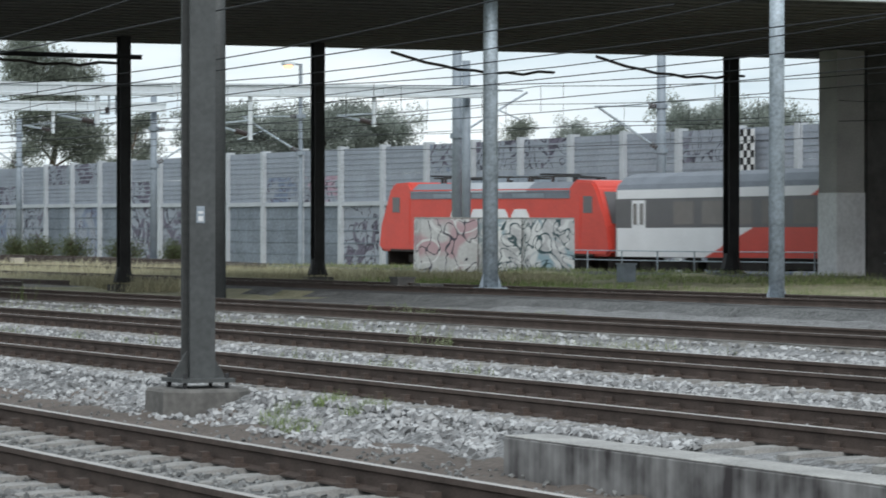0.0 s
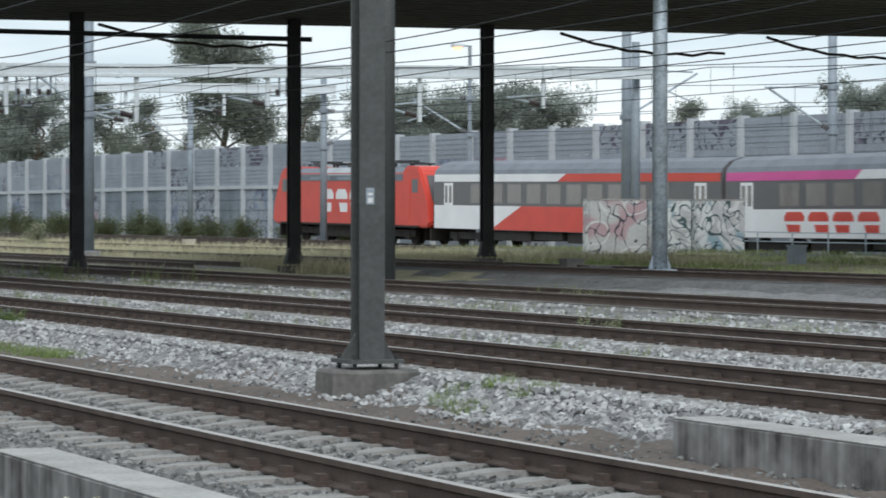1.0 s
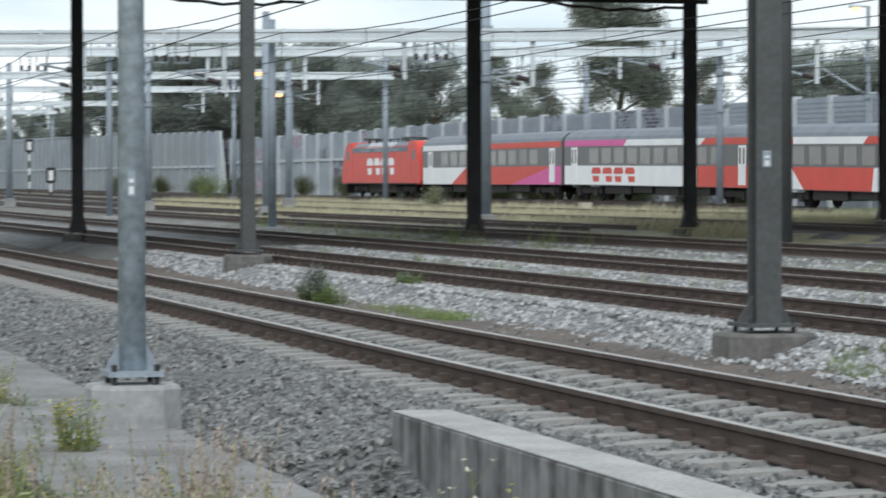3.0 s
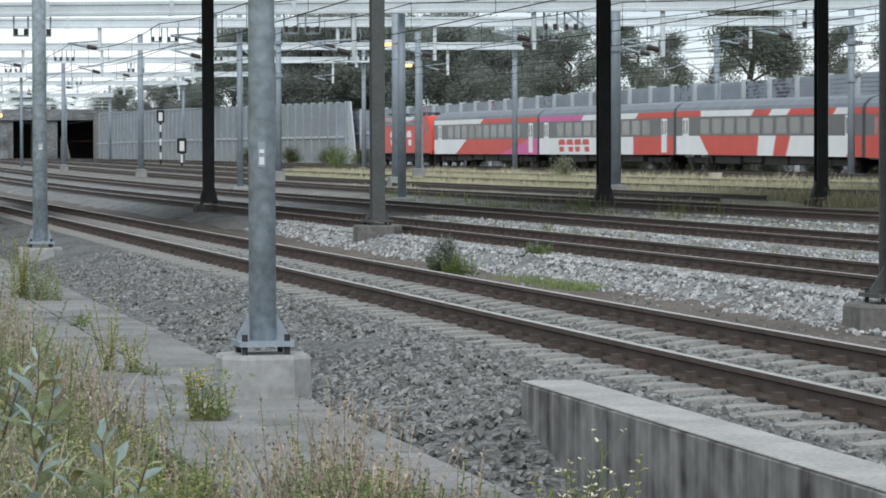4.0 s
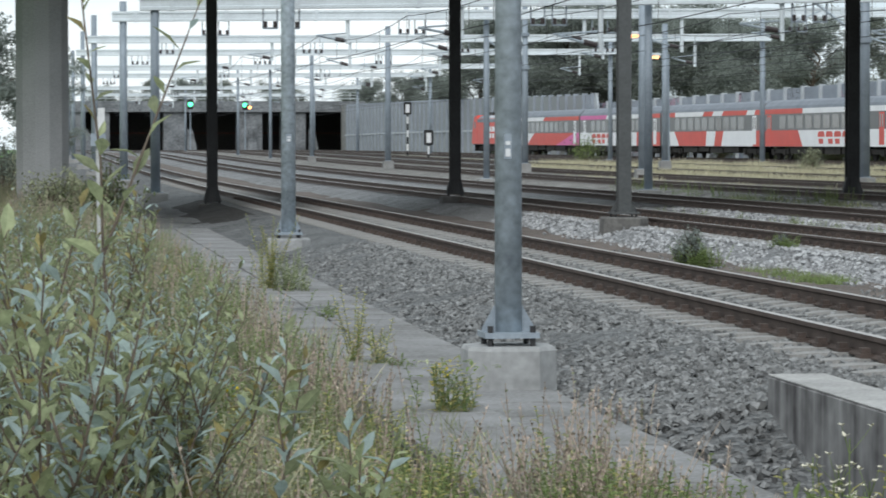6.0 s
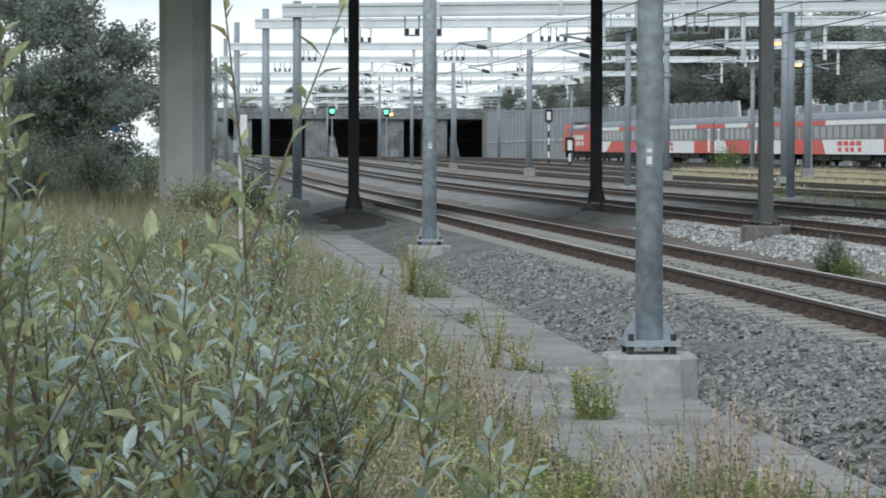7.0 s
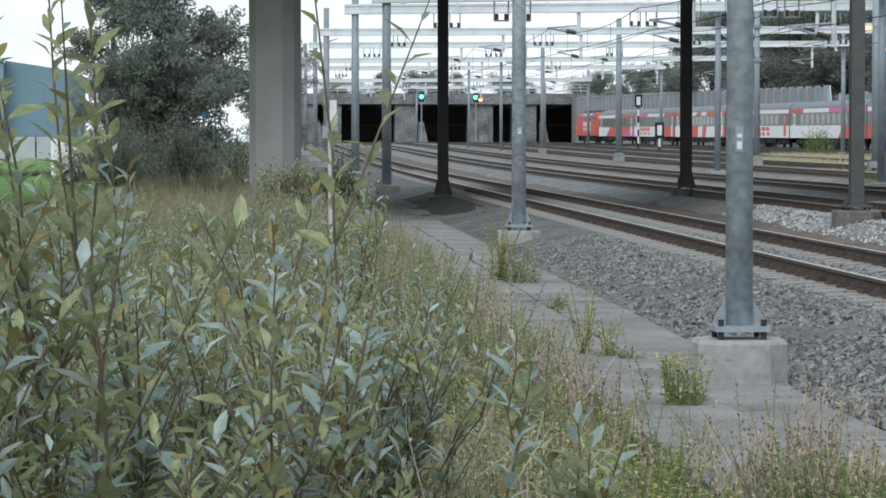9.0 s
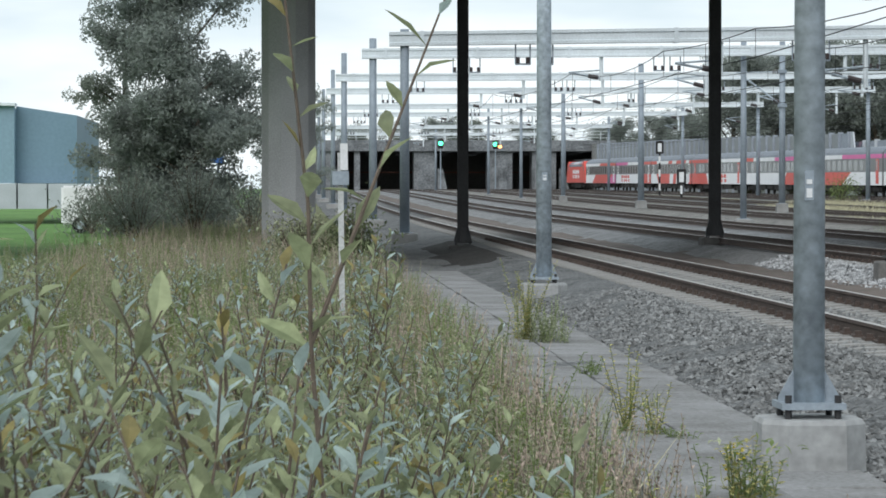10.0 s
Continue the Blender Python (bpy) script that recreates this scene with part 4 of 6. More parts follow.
def portal(y, x0, x1, z0, z1, depth=0.45, drops=()):
    ob = tagged(empty("catenary_portal"), "long pale steel portal beam with hanging insulator frames", "portal beam", "portals of the overhead line")
    bm = bmesh.new()
    zz = lambda x: z0 + (z1 - z0) * (x - x0) / (x1 - x0)
    rise = math.degrees(math.atan2(z1 - z0, x1 - x0))
    m = pose(x0, y, z0, 0, -rise, 0)
    L = math.hypot(x1 - x0, z1 - z0)
    h = depth / 2
    prism(bm, [(-h, -h), (h, -h), (h, -h + 0.1), (h - 0.05, -h + 0.12), (h - 0.05, h - 0.12), (h, h - 0.1), (h, h), (-h, h), (-h, h - 0.1), (-h + 0.05, h - 0.12), (-h + 0.05, -h + 0.12), (-h, -h + 0.1)], 0, 0, L)
    bmesh.ops.transform(bm, matrix=m, verts=bm.verts)
    part("beam", bm, M_BEAM, ob, "pale grey box beam")
    for i in range(int(L / 4.2)):
        bm = bmesh.new()
        box(bm, 4.2 * i + 1.0, 4.2 * i + 1.14, -h - 0.02, h + 0.02, -h - 0.02, h + 0.02, m)
        part("stiffener", bm, M_BEAM, ob)
    for x, length in drops:
        bm = bmesh.new()
        tube(bm, (x, y, zz(x) - h), (x, y, zz(x) - h - length), 0.09, None, 8)
        d = part("drop_tube", bm, M_BEAM, ob, "pale hanging tube")
        bm = bmesh.new()
        tube(bm, (x, y, zz(x) - h - length * 0.9), (x - 1.5, y, zz(x) - h - length * 0.65), 0.045, None, 6)
        tube(bm, (x, y, zz(x) - h - length * 0.55), (x - 1.5, y, zz(x) - h - length * 0.65), 0.035, None, 6)
        part("registration_arm", bm, M_GALV, d)
        bm = bmesh.new()
        tube(bm, (x - 0.15, y, zz(x) - h - length * 0.86), (x - 0.6, y, zz(x) - h - length * 0.79), 0.1, None, 8)
        part("insulator", bm, M_INSUL, d)
    for x in [x0 + 4.4 + 9.2 * i for i in range(int((x1 - x0 - 5) / 9.2))]:
        for dx in (0, 0.75):
            bm = bmesh.new()
            for a in (-0.24, 0.24):
                box(bm, x + dx + a - 0.025, x + dx + a + 0.025, y - 0.03, y + 0.03, zz(x) - h - 0.62, zz(x) - h)
            box(bm, x + dx - 0.26, x + dx + 0.26, y - 0.04, y + 0.04, zz(x) - h - 0.68, zz(x) - h - 0.62)
            part("hanger_frame", bm, M_GREYSTEEL, ob)
            for a in (-0.17, 0.17):
                bm = bmesh.new()
                tube(bm, (x + dx + a, y, zz(x) - h - 0.62), (x + dx + a, y, zz(x) - h - 0.42), 0.075, None, 8)
                part("insulator", bm, M_INSUL, ob)


PORTALS = ((99.7, 3.4, 50.6, 6.27, 7.05), (137.0, 3.4, 51.9, 7.5, 8.0), (182.0, 2.9, 46.0, 8.1, 8.4), (222.0, 2.8, 44.0, 8.6, 8.8), (268.0, 2.6, 43.0, 8.7, 9.0),
           (312.0, 2.6, 42.0, 9.1, 9.3), (366.0, 2.6, 40.0, 8.9, 9.1), (425.0, 2.6, 40.0, 9.2, 9.2))
for i, (y, x0, x1, z0, z1) in enumerate(PORTALS):
    portal(y, x0, x1, z0, z1, 0.46, [(c + 1.6, 1.6 if j % 2 else 1.1) for j, c in enumerate(TRACKS[1:8]) if c + 2 < x1])
    if i > 2:
        mast(x0 + 0.5, y, 0.36, z0 + 1.6, gz(x0, y) - 0.1, gz(x0, y) - 0.3, "grey", "grey steel portal mast beside the track", 0.5)
    mast(x1 - 0.4, y + 0.5, 0.36, z1 + 1.2, gz(x1, y) - 0.1, gz(x1, y) - 0.3, "grey", "grey steel portal mast beside the running line", 0.5)
    if y not in (182.0, 222.0):
        mast(21.0, y + 0.6, 0.3, z0 + 0.9, gz(21, y) - 0.1, gz(21, y) - 0.3, "grey", "slim grey steel mast carrying the portal", 0.42)

M_WIRE = mat("weathered_wire", (0.022, 0.024, 0.027), 0.7, 0.0, 0.2, 5, 50, 0, 0.001)


def wire(points, r, name="overhead_wire", label="thin dark overhead contact wire", m=None):
    cu = bpy.data.curves.new(name, "CURVE")
    cu.dimensions = "3D"
    cu.bevel_depth, cu.bevel_resolution = r, 1
    sp = cu.splines.new("POLY")
    sp.points.add(len(points) - 1)
    for p, q in zip(sp.points, points):
        p.co = (*q, 1)
    cu.materials.append(m or M_WIRE)
    return tagged(new(name, cu), label, "overhead wire", "wires of the overhead line")


supports = [40.0, 84.0] + [p[0] for p in PORTALS] + [500.0]
for ci, c in enumerate(list(TRACKS[1:]) + [None, -1]):
    def px(y, off=0.0):
        return (line_x(y) if c is None else line_x(y) - 4.6 if c == -1 else c) + off
    low, high = [], []
    for k, (ya, yb) in enumerate(zip(supports, supports[1:])):
        stag = 0.28 * (1 if k % 2 else -1)
        for j in range(8):
            u = j / 8
            y = ya + (yb - ya) * u
            off = stag * (1 - 2 * u)
            g = gz(px(y), y)
            near = smooth((165 - y) / 80)
            low.append((px(y, off), y, 5.5 + g - 0.5 * near + 0.02 * ci))
            high.append((px(y, off), y, 6.95 + g - 1.15 * near - 0.7 * ((yb - ya) / 48) ** 2 * (4 * u * (1 - u)) + 0.03 * ci))
    wire(low, 0.014)
    wire(high, 0.014, "messenger_wire", "thin dark sagging messenger wire")
    for y, x, z in [(lo[1], lo[0], lo[2]) for lo in low[6:34:2]]:
        hz = [h[2] for h in high if abs(h[1] - y) < 1e-6][0]
        if hz - z > 0.15:
            wire([(x, y, z), (x, y, hz)], 0.008, "dropper", "short thin dropper wire")


def cantilever(x, y, z, reach):
    """Hinged bracket that carries the wires of the running line from a mast."""
    ob = tagged(empty("cantilever", Matrix.Translation((x, y, z))), "galvanised hinged bracket holding the overhead wires", "bracket", "brackets of the overhead line")
    tip = Vector((-reach, 0.15 * reach, 0.1))
    for name, p, q, r in (("strut", (0, 0, -1.1), tip + Vector((0.3, 0, 0.55)), 0.05), ("top_tube", (0, 0, 0.75), tip + Vector((0.1, 0, 0.6)), 0.035), ("steady_arm", tip * 0.62 + Vector((0, 0, -0.1)), tip + Vector((0, 0, -0.55)), 0.03)):
        bm = bmesh.new()
        tube(bm, p, q, r, None, 6)
        part(name, bm, M_GALV, ob)
    for z1 in (-1.1, 0.75):
        bm = bmesh.new()
        d = (tip + Vector((0.2, 0, 0.58)) - Vector((0, 0, z1))).normalized()
        for k in range(4):
            tube(bm, Vector((0, 0, z1)) + d * (0.15 + 0.11 * k), Vector((0, 0, z1)) + d * (0.2 + 0.11 * k), 0.11, None, 8)
        part("insulator", bm, M_INSUL, ob)
    for z1 in (-1.1, 0.75):
        bm = bmesh.new()
        tube(bm, (0, 0, z1 - 0.1), (0, 0, z1 + 0.1), 0.27, None, 10)
        part("collar", bm, M_GREYSTEEL, ob)


for x, y, z, reach in ((58.8, 136.0, 6.9, 3.2), (61.5, 104.8, 6.2, 3.0), (57.0, 176.0, 7.2, 3.2), (51.5, 137.5, 6.2, -2.4), (51.2, 103.0, 6.6, -2.6), (29.8, 104.0, 6.4, 2.6), (27.0, 162.6, 7.0, 2.6)):
    cantilever(x, y, z, reach)
# thick cables with insulators slung under the bridge
for k, (x, y, z) in enumerate(((38.5, 82.0, 6.9), (46.0, 82.5, 7.0), (12.5, 84.5, 6.95), (24.5, 84.5, 6.95))):
    pts = [(x + 6.5 * u / 10, y + 1.5 * u / 10, z + 0.3 - 0.85 * (4 * (u / 10) * (1 - u / 10)) * 0.35 - 0.35 * u / 10 + 0.04 * math.sin(u * 3)) for u in range(11)]
    wire(pts, 0.05, "feeder_cable", "thick black feeder cable slung under the bridge", M_INSUL)
# dark cross beam below the bridge between the black masts
cb = tagged(empty("cross_beam"), "black steel cross beam fixed to the masts under the bridge", "steel beam")
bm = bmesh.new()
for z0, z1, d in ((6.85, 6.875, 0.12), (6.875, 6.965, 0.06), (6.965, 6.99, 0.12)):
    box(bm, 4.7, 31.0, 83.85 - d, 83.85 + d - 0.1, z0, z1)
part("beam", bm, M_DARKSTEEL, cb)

# ---- trees ----


def tree_parts(seed, height, width, leaf, clumps, per, crown_low=0.2, leafmat=None, columnar=False, puff=(0.05, 0.11)):
    rng = random.Random(seed)
    bm = bmesh.new()
    tips = []
    r0 = height * 0.018 + 0.05
    zt = height * 0.82
    bend = [Vector((0, 0, -0.4))]
    for k in range(1, 6):
        bend.append(Vector((rng.uniform(-1, 1) * width * 0.03 * k, rng.uniform(-1, 1) * width * 0.03 * k, zt * k / 5)))
    for k in range(5):
        tube(bm, bend[k], bend[k + 1], r0 * (1 - k / 6), r0 * (1 - (k + 1) / 6), 7, False)
    for k in range(26):
        u = rng.uniform(crown_low, 0.98)
        i = min(4, int(u * 5))
        p = bend[i].lerp(bend[i + 1], u * 5 - i)
        a = rng.uniform(0, 2 * math.pi)
        span = width * 0.5 * (math.sin(math.pi * min(1, (u - crown_low * 0.6) / (1.08 - crown_low * 0.6))) ** 0.55) * rng.uniform(0.55, 1.05)
        if columnar:
            span *= 0.8
        q = p + Vector((math.cos(a) * span, math.sin(a) * span, span * rng.uniform(0.25, 0.8)))
        mid = p.lerp(q, 0.5) + Vector((0, 0, span * 0.08))
        rr = r0 * 0.4 * (1 - u * 0.6)
        tube(bm, p, mid, rr, rr * 0.6, 5, False)
        tube(bm, mid, q, rr * 0.6, rr * 0.15, 5, False)
        tips += [q, mid.lerp(q, 0.5), mid]
    verts, faces = [], []
    for k in range(clumps):
        t = tips[k % len(tips)] if k < len(tips) * 2 else rng.choice(tips)
        c = t + Vector((rng.gauss(0, 1), rng.gauss(0, 1), rng.gauss(0, 1))) * width * 0.05
        cr = width * rng.uniform(*puff)
        for _ in range(per):
            d = Vector((rng.gauss(0, 1), rng.gauss(0, 1), rng.gauss(0, 0.8)))
            d *= min(1.0, 1.5 / d.length)
            p = c + d * cr * 0.5
            a = Vector((rng.gauss(0, 1), rng.gauss(0, 1), rng.gauss(0, 1))).normalized() * leaf * rng.uniform(0.5, 1.1)
            b = a.cross(Vector((rng.gauss(0, 1), rng.gauss(0, 1), rng.gauss(0, 1)))).normalized() * leaf * rng.uniform(0.2, 0.4)
            n = len(verts)
            verts += [p - a, p + b, p + a, p - b]
            faces.append((n, n + 1, n + 2, n + 3))
    return bm, verts, faces


def tree(seed, height, width, leaf, clumps, per, label, leafmat, crown_low=0.2, columnar=False, puff=(0.05, 0.11)):
    bm, verts, faces = tree_parts(seed, height, width, leaf, clumps, per, crown_low, leafmat, columnar, puff)
    ob = tagged(empty("tree"), label, "tree", "trees round the yard")
    part("trunk", bm, M_BARK, ob)
    me = bpy.data.meshes.new("crown")
    me.from_pydata(verts, [], faces)
    me.materials.append(leafmat)
    c = new("crown", me)
    c.parent = ob
    return ob


T_ROUND = tree(1, 13.0, 9.0, 0.16, 400, 80, "dark green broadleaf tree behind the noise barrier", M_LEAFDARK, puff=(0.06, 0.13))
T_DENSE = tree(2, 14.0, 10.5, 0.17, 560, 84, "dense dark green tree behind the noise barrier", M_LEAFDARK, 0.12, puff=(0.07, 0.15))
T_TALL = tree(3, 19.0, 8.5, 0.15, 700, 76, "tall grey-green poplar tree with a loose crown", M_LEAFGREY, 0.16, True, puff=(0.09, 0.19))
T_THIN = tree(5, 13.0, 6.5, 0.14, 380, 66, "thin grey-green tree with an open crown", M_LEAFGREY, 0.2, True, puff=(0.09, 0.19))


def plant_at(az, r, top, kind, turn, first={}):
    x, y = r * math.sin(radians(az)), r * math.cos(radians(az))
    h = {"r": 13.0, "d": 14.0, "t": 19.0, "n": 13.0}[kind]
    base = {"r": T_ROUND, "d": T_DENSE, "t": T_TALL, "n": T_THIN}[kind]
    s = (top - gz(x, y) + 0.4) / h / 0.95
    m = pose(x, y, gz(x, y) - 0.4, 0, 0, turn) @ Matrix.Diagonal((s, s, s, 1))
    if kind not in first:
        first[kind] = base
        base.matrix_world = m
        return
    o = copy_thing(base, pose(x, y, gz(x, y) - 0.4, 0, 0, turn))
    o.scale = (s, s, s)


for az, r, top, kind, turn in ((18.6, 255, 20.5, "t", 0), (20.2, 262, 13.5, "n", 40), (21.9, 258, 13.0, "r", 10), (22.7, 266, 13.8, "d", 100), (24.0, 262, 14.0, "d", 200),
                               (24.9, 258, 12.8, "r", 60), (26.0, 262, 10.4, "n", 30), (27.8, 240, 12.0, "n", 80), (28.9, 250, 11.4, "r", 150), (29.6, 262, 10.6, "d", 20), (31.0, 232, 12.4, "r", 210),
                               (32.1, 236, 12.8, "d", 300), (32.9, 240, 11.2, "n", 170), (33.6, 232, 11.2, "n", 250), (17.2, 262, 13.0, "n", 90), (16.3, 276, 15.2, "n", 200), (15.0, 300, 15.0, "r", 310),
                               (14.0, 320, 14.8, "d", 70), (13.2, 330, 17.0, "d", 140), (12.2, 338, 18.6, "d", 250), (11.2, 342, 18.2, "r", 20), (10.2, 346, 19.0, "d", 330), (9.3, 350, 18.0, "d", 120),
                               (8.6, 360, 17.2, "r", 220), (13.7, 350, 16.4, "r", 15), (9.8, 352, 17.5, "r", 75), (10.8, 350, 17.8, "d", 35), (11.7, 346, 18.0, "r", 95),
                               (7.7, 560, 16.4, "d", 20), (7.1, 570, 16.0, "r", 130), (6.4, 600, 15.6, "d", 190), (2.0, 640, 17.2, "n", 10), (3.0, 640, 16.6, "r", 50), (3.35, 650, 16.2, "n", 100),
                               (3.75, 640, 17.0, "n", 160), (4.5, 650, 15.8, "r", 200), (5.0, 650, 15.2, "n", 260), (1.3, 640, 15.0, "r", 300), (17.9, 275, 11.0, "n", 15), (19.4, 270, 11.0, "n", 55)):
    plant_at(az, r, top, kind, turn)
big = tree(11, 12.5, 9.4, 0.115, 900, 110, "large grey-green willow tree beside the bridge pillar", M_LEAFWILLOW, 0.02, puff=(0.04, 0.085))
big.matrix_world = pose(-3.9, 118.0, -0.6, 0, 0, 30)
thin = tree(13, 10.5, 5.2, 0.1, 300, 70, "slender pale willow tree beside the large willow", M_LEAFGREY, 0.1, puff=(0.05, 0.1))
thin.matrix_world = pose(-6.7, 123.0, -0.6, 0, 0, 70)
low = tree(14, 6.0, 6.4, 0.11, 420, 90, "low dark willow growing at the foot of the large willow", M_LEAFWILLOW, 0.0, puff=(0.05, 0.1))
low.matrix_world = pose(-4.1, 116.5, -0.6, 0, 0, 140)
side = tree(12, 8.0, 4.4, 0.08, 300, 90, "grey-green young willow tree near the tunnels", M_LEAFWILLOW, 0.05)
side.matrix_world = pose(0.2, 150.0, -0.5)

# ---- foreground: retaining walls, path, stones ----
M_STREAK = mat("streaked_wall_concrete", (0.2, 0.2, 0.198), 0.9, 0, 0.5, 1.6, 3.5, 0.35, 0.01, tint=(0.05, 0.045, 0.047))
sn, sl_ = M_STREAK.node_tree.nodes, M_STREAK.node_tree.links
for q in [q for q in sn if q.type == "TEX_NOISE"][:1]:
    mp = sn.new("ShaderNodeMapping")
    mp.inputs["Scale"].default_value = (4.2, 4.2, 0.16)
    sl_.new([c for c in sn if c.type == "TEX_COORD"][0].outputs["Object"], mp.inputs["Vector"])
    sl_.new(mp.outputs["Vector"], q.inputs["Vector"])
M_COPING = mat("pale_coping_concrete", (0.33, 0.325, 0.315), 0.9, 0, 0.3, 2.5, 30, 0.4, 0.008)


def low_wall(name, label, x0, x1, cuts, z_top, z_bottom, shift):
    ob = tagged(empty(name), label, "retaining wall", kind="structure")
    for k, (ya, yb) in enumerate(zip(cuts, cuts[1:])):
        bm = bmesh.new()
        d = shift * (k % 2)
        box(bm, x0 + d, x1 + d, ya + 0.006, yb - 0.006, z_bottom, z_top - 0.012 - d * 0.5)
        bmesh.ops.bevel(bm, geom=list(bm.edges), offset=0.012, segments=1, affect="EDGES")
        part("wall_block", bm, M_STREAK, ob, "dark-streaked concrete face")
        bm = bmesh.new()
        box(bm, x0 + d + 0.004, x1 + d - 0.004, ya + 0.008, yb - 0.008, z_top - 0.0118 - d * 0.5, z_top - d * 0.5)
        bmesh.ops.bevel(bm, geom=list(bm.edges), offset=0.004, segments=1, affect="EDGES")
        part("coping", bm, M_COPING, ob, "pale worn top edge")
    return ob


low_wall("retaining_wall", "streaked concrete retaining wall along the nearest track", 4.67, 5.06, (3.0, 6.6, 12.0, 18.55), -0.1, -1.7, 0.008)
joint = tagged(empty("joint_strip"), "pale filler strip in the joint of the retaining wall", "joint strip", kind="structure")
bm = bmesh.new()
box(bm, 4.655, 4.668, 11.955, 12.045, -1.6, -0.13)
part("strip", bm, M_PILLAR_SQ, joint)
low_wall("retaining_wall", "low weathered concrete wall between two tracks", 10.18, 10.58, (6.0, 13.0, 19.7), -0.1, -0.8, 0.0)

M_SLAB = mat("grey_paving_slab", (0.2, 0.2, 0.202), 0.93, 0, 0.35, 1.3, 30, 0.4, 0.008, tint=(0.125, 0.122, 0.115))
pn, pl = M_SLAB.node_tree.nodes, M_SLAB.node_tree.links
p_geo = pn.new("ShaderNodeNewGeometry")
for q in [q for q in pn if q.type == "TEX_NOISE"]:
    pl.new(p_geo.outputs["Position"], q.inputs["Vector"])
path = tagged(empty("concrete_path"), "grey concrete cable-duct path with weeds in its joints", "path", kind="structure")
slab_mesh = []
for w in (0.76, 0.74):
    bm = bmesh.new()
    box(bm, -w / 2, w / 2, -0.49, 0.49, -0.12, 0)
    bmesh.ops.bevel(bm, geom=list(bm.edges), offset=0.007, segments=1, affect="EDGES")
    me = bpy.data.meshes.new("slab")
    bm.to_mesh(me)
    bm.free()
    me.materials.append(M_SLAB)
    slab_mesh.append(me)
rng = random.Random(7)
for row, cx in enumerate((2.58, 3.36)):
    y = 12.4 + 0.3 * row
    while y < 66:
        if not (row == 1 and y < 14.5):
            o = new("slab", slab_mesh[row])
            up = 0.05 if row == 0 and y < 24 else 0.0
            o.location = (cx + rng.uniform(-0.012, 0.012), y, -0.41 + up + rng.uniform(-0.004, 0.004))
            o.rotation_euler = (rng.uniform(-0.005, 0.005), rng.uniform(-0.012, 0.012), rng.uniform(-0.01, 0.01))
            o.parent = path
        y += 1.0
bm = bmesh.new()
box(bm, 2.1, 2.16, 12.0, 66.0, -0.6, -0.37)
part("kerb_edge", bm, M_DARKCONC, path, "dark edging board")


def rough_block():
    """Corners and faces of a squat broken stone before it is skewed."""
    v = np.array([(-0.8, -0.7, -0.7), (0.8, -0.8, -0.7), (0.9, 0.6, -0.7), (-0.6, 0.8, -0.7), (-0.5, -0.6, 0.7), (0.6, -0.4, 0.5), (0.4, 0.6, 0.8), (-0.7, 0.4, 0.55)])
    f = np.array([(3, 2, 1), (3, 1, 0), (4, 5, 6), (4, 6, 7), (0, 1, 5), (0, 5, 4), (1, 2, 6), (1, 6, 5), (2, 3, 7), (2, 7, 6), (3, 0, 4), (3, 4, 7)])
    return v, f


def stones(name, label, material, boxes, seed):
    """Loose ballast stones over stretches of the ground: x0, x1, y0, y1, count, size."""
    rg = np.random.default_rng(seed)
    v, f = rough_block()
    V, F = [], []
    n = 0
    for x0, x1, y0, y1, count, size in boxes:
        for _ in range(int(count * 1.7)):
            x, y = rg.uniform(x0, x1), y0 + (y1 - y0) * rg.random() ** 1.5
            h, _k = profile(x, y)
            s = size * rg.uniform(0.55, 1.25) * np.array((1.0, rg.uniform(0.55, 1.0), rg.uniform(0.5, 0.95)))
            q = np.array(Euler((rg.uniform(-1.1, 1.1), rg.uniform(-1.1, 1.1), rg.uniform(0, 6.3))).to_matrix())
            p = (((v + 0.6 * (rg.random((8, 3)) - 0.5)) * s) @ q.T) + (x, y, gz(x, y) + h + size * 0.22)
            V.append(p)
            F.append(f + n)
            n += 8
    me = bpy.data.meshes.new(name)
    me.from_pydata(np.concatenate(V).tolist(), [], np.concatenate(F).tolist())
    me.materials.append(material)
    return tagged(new(name, me), label, "ballast stones", kind="stuff")


M_STONEG = mat("grey_stone", (0.178, 0.181, 0.18), 0.92, 0, 0.2, 5, 60, 0.2, 0.004, random_v=0.5)
M_STONEW = mat("pale_stone", (0.32, 0.325, 0.33), 0.9, 0, 0.15, 5, 60, 0.2, 0.004, random_v=0.45)
stones("loose_stones", "loose grey ballast stones beside the nearest track", M_STONEG,
       ((3.75, 5.5, 18.6, 48, 6500, 0.032), (5.1, 5.95, 7, 40, 2600, 0.034), (6.1, 7.4, 8, 50, 3600, 0.03), (2.9, 4.6, 13, 19, 1300, 0.034), (7.6, 8.6, 9, 40, 1500, 0.028), (3.05, 3.85, 14, 46, 1500, 0.026), (8.6, 10.8, 12, 50, 1200, 0.024)), 1)
stones("pale_loose_stones", "loose pale ballast stones between the tracks", M_STONEW,
       ((10.75, 12.0, 19, 70, 5200, 0.042), (10.3, 10.9, 22, 60, 500, 0.04), (13.5, 16.8, 22, 75, 4500, 0.045), (18.5, 22.6, 30, 90, 4200, 0.05), (12.0, 13.4, 16, 50, 700, 0.035)), 2)

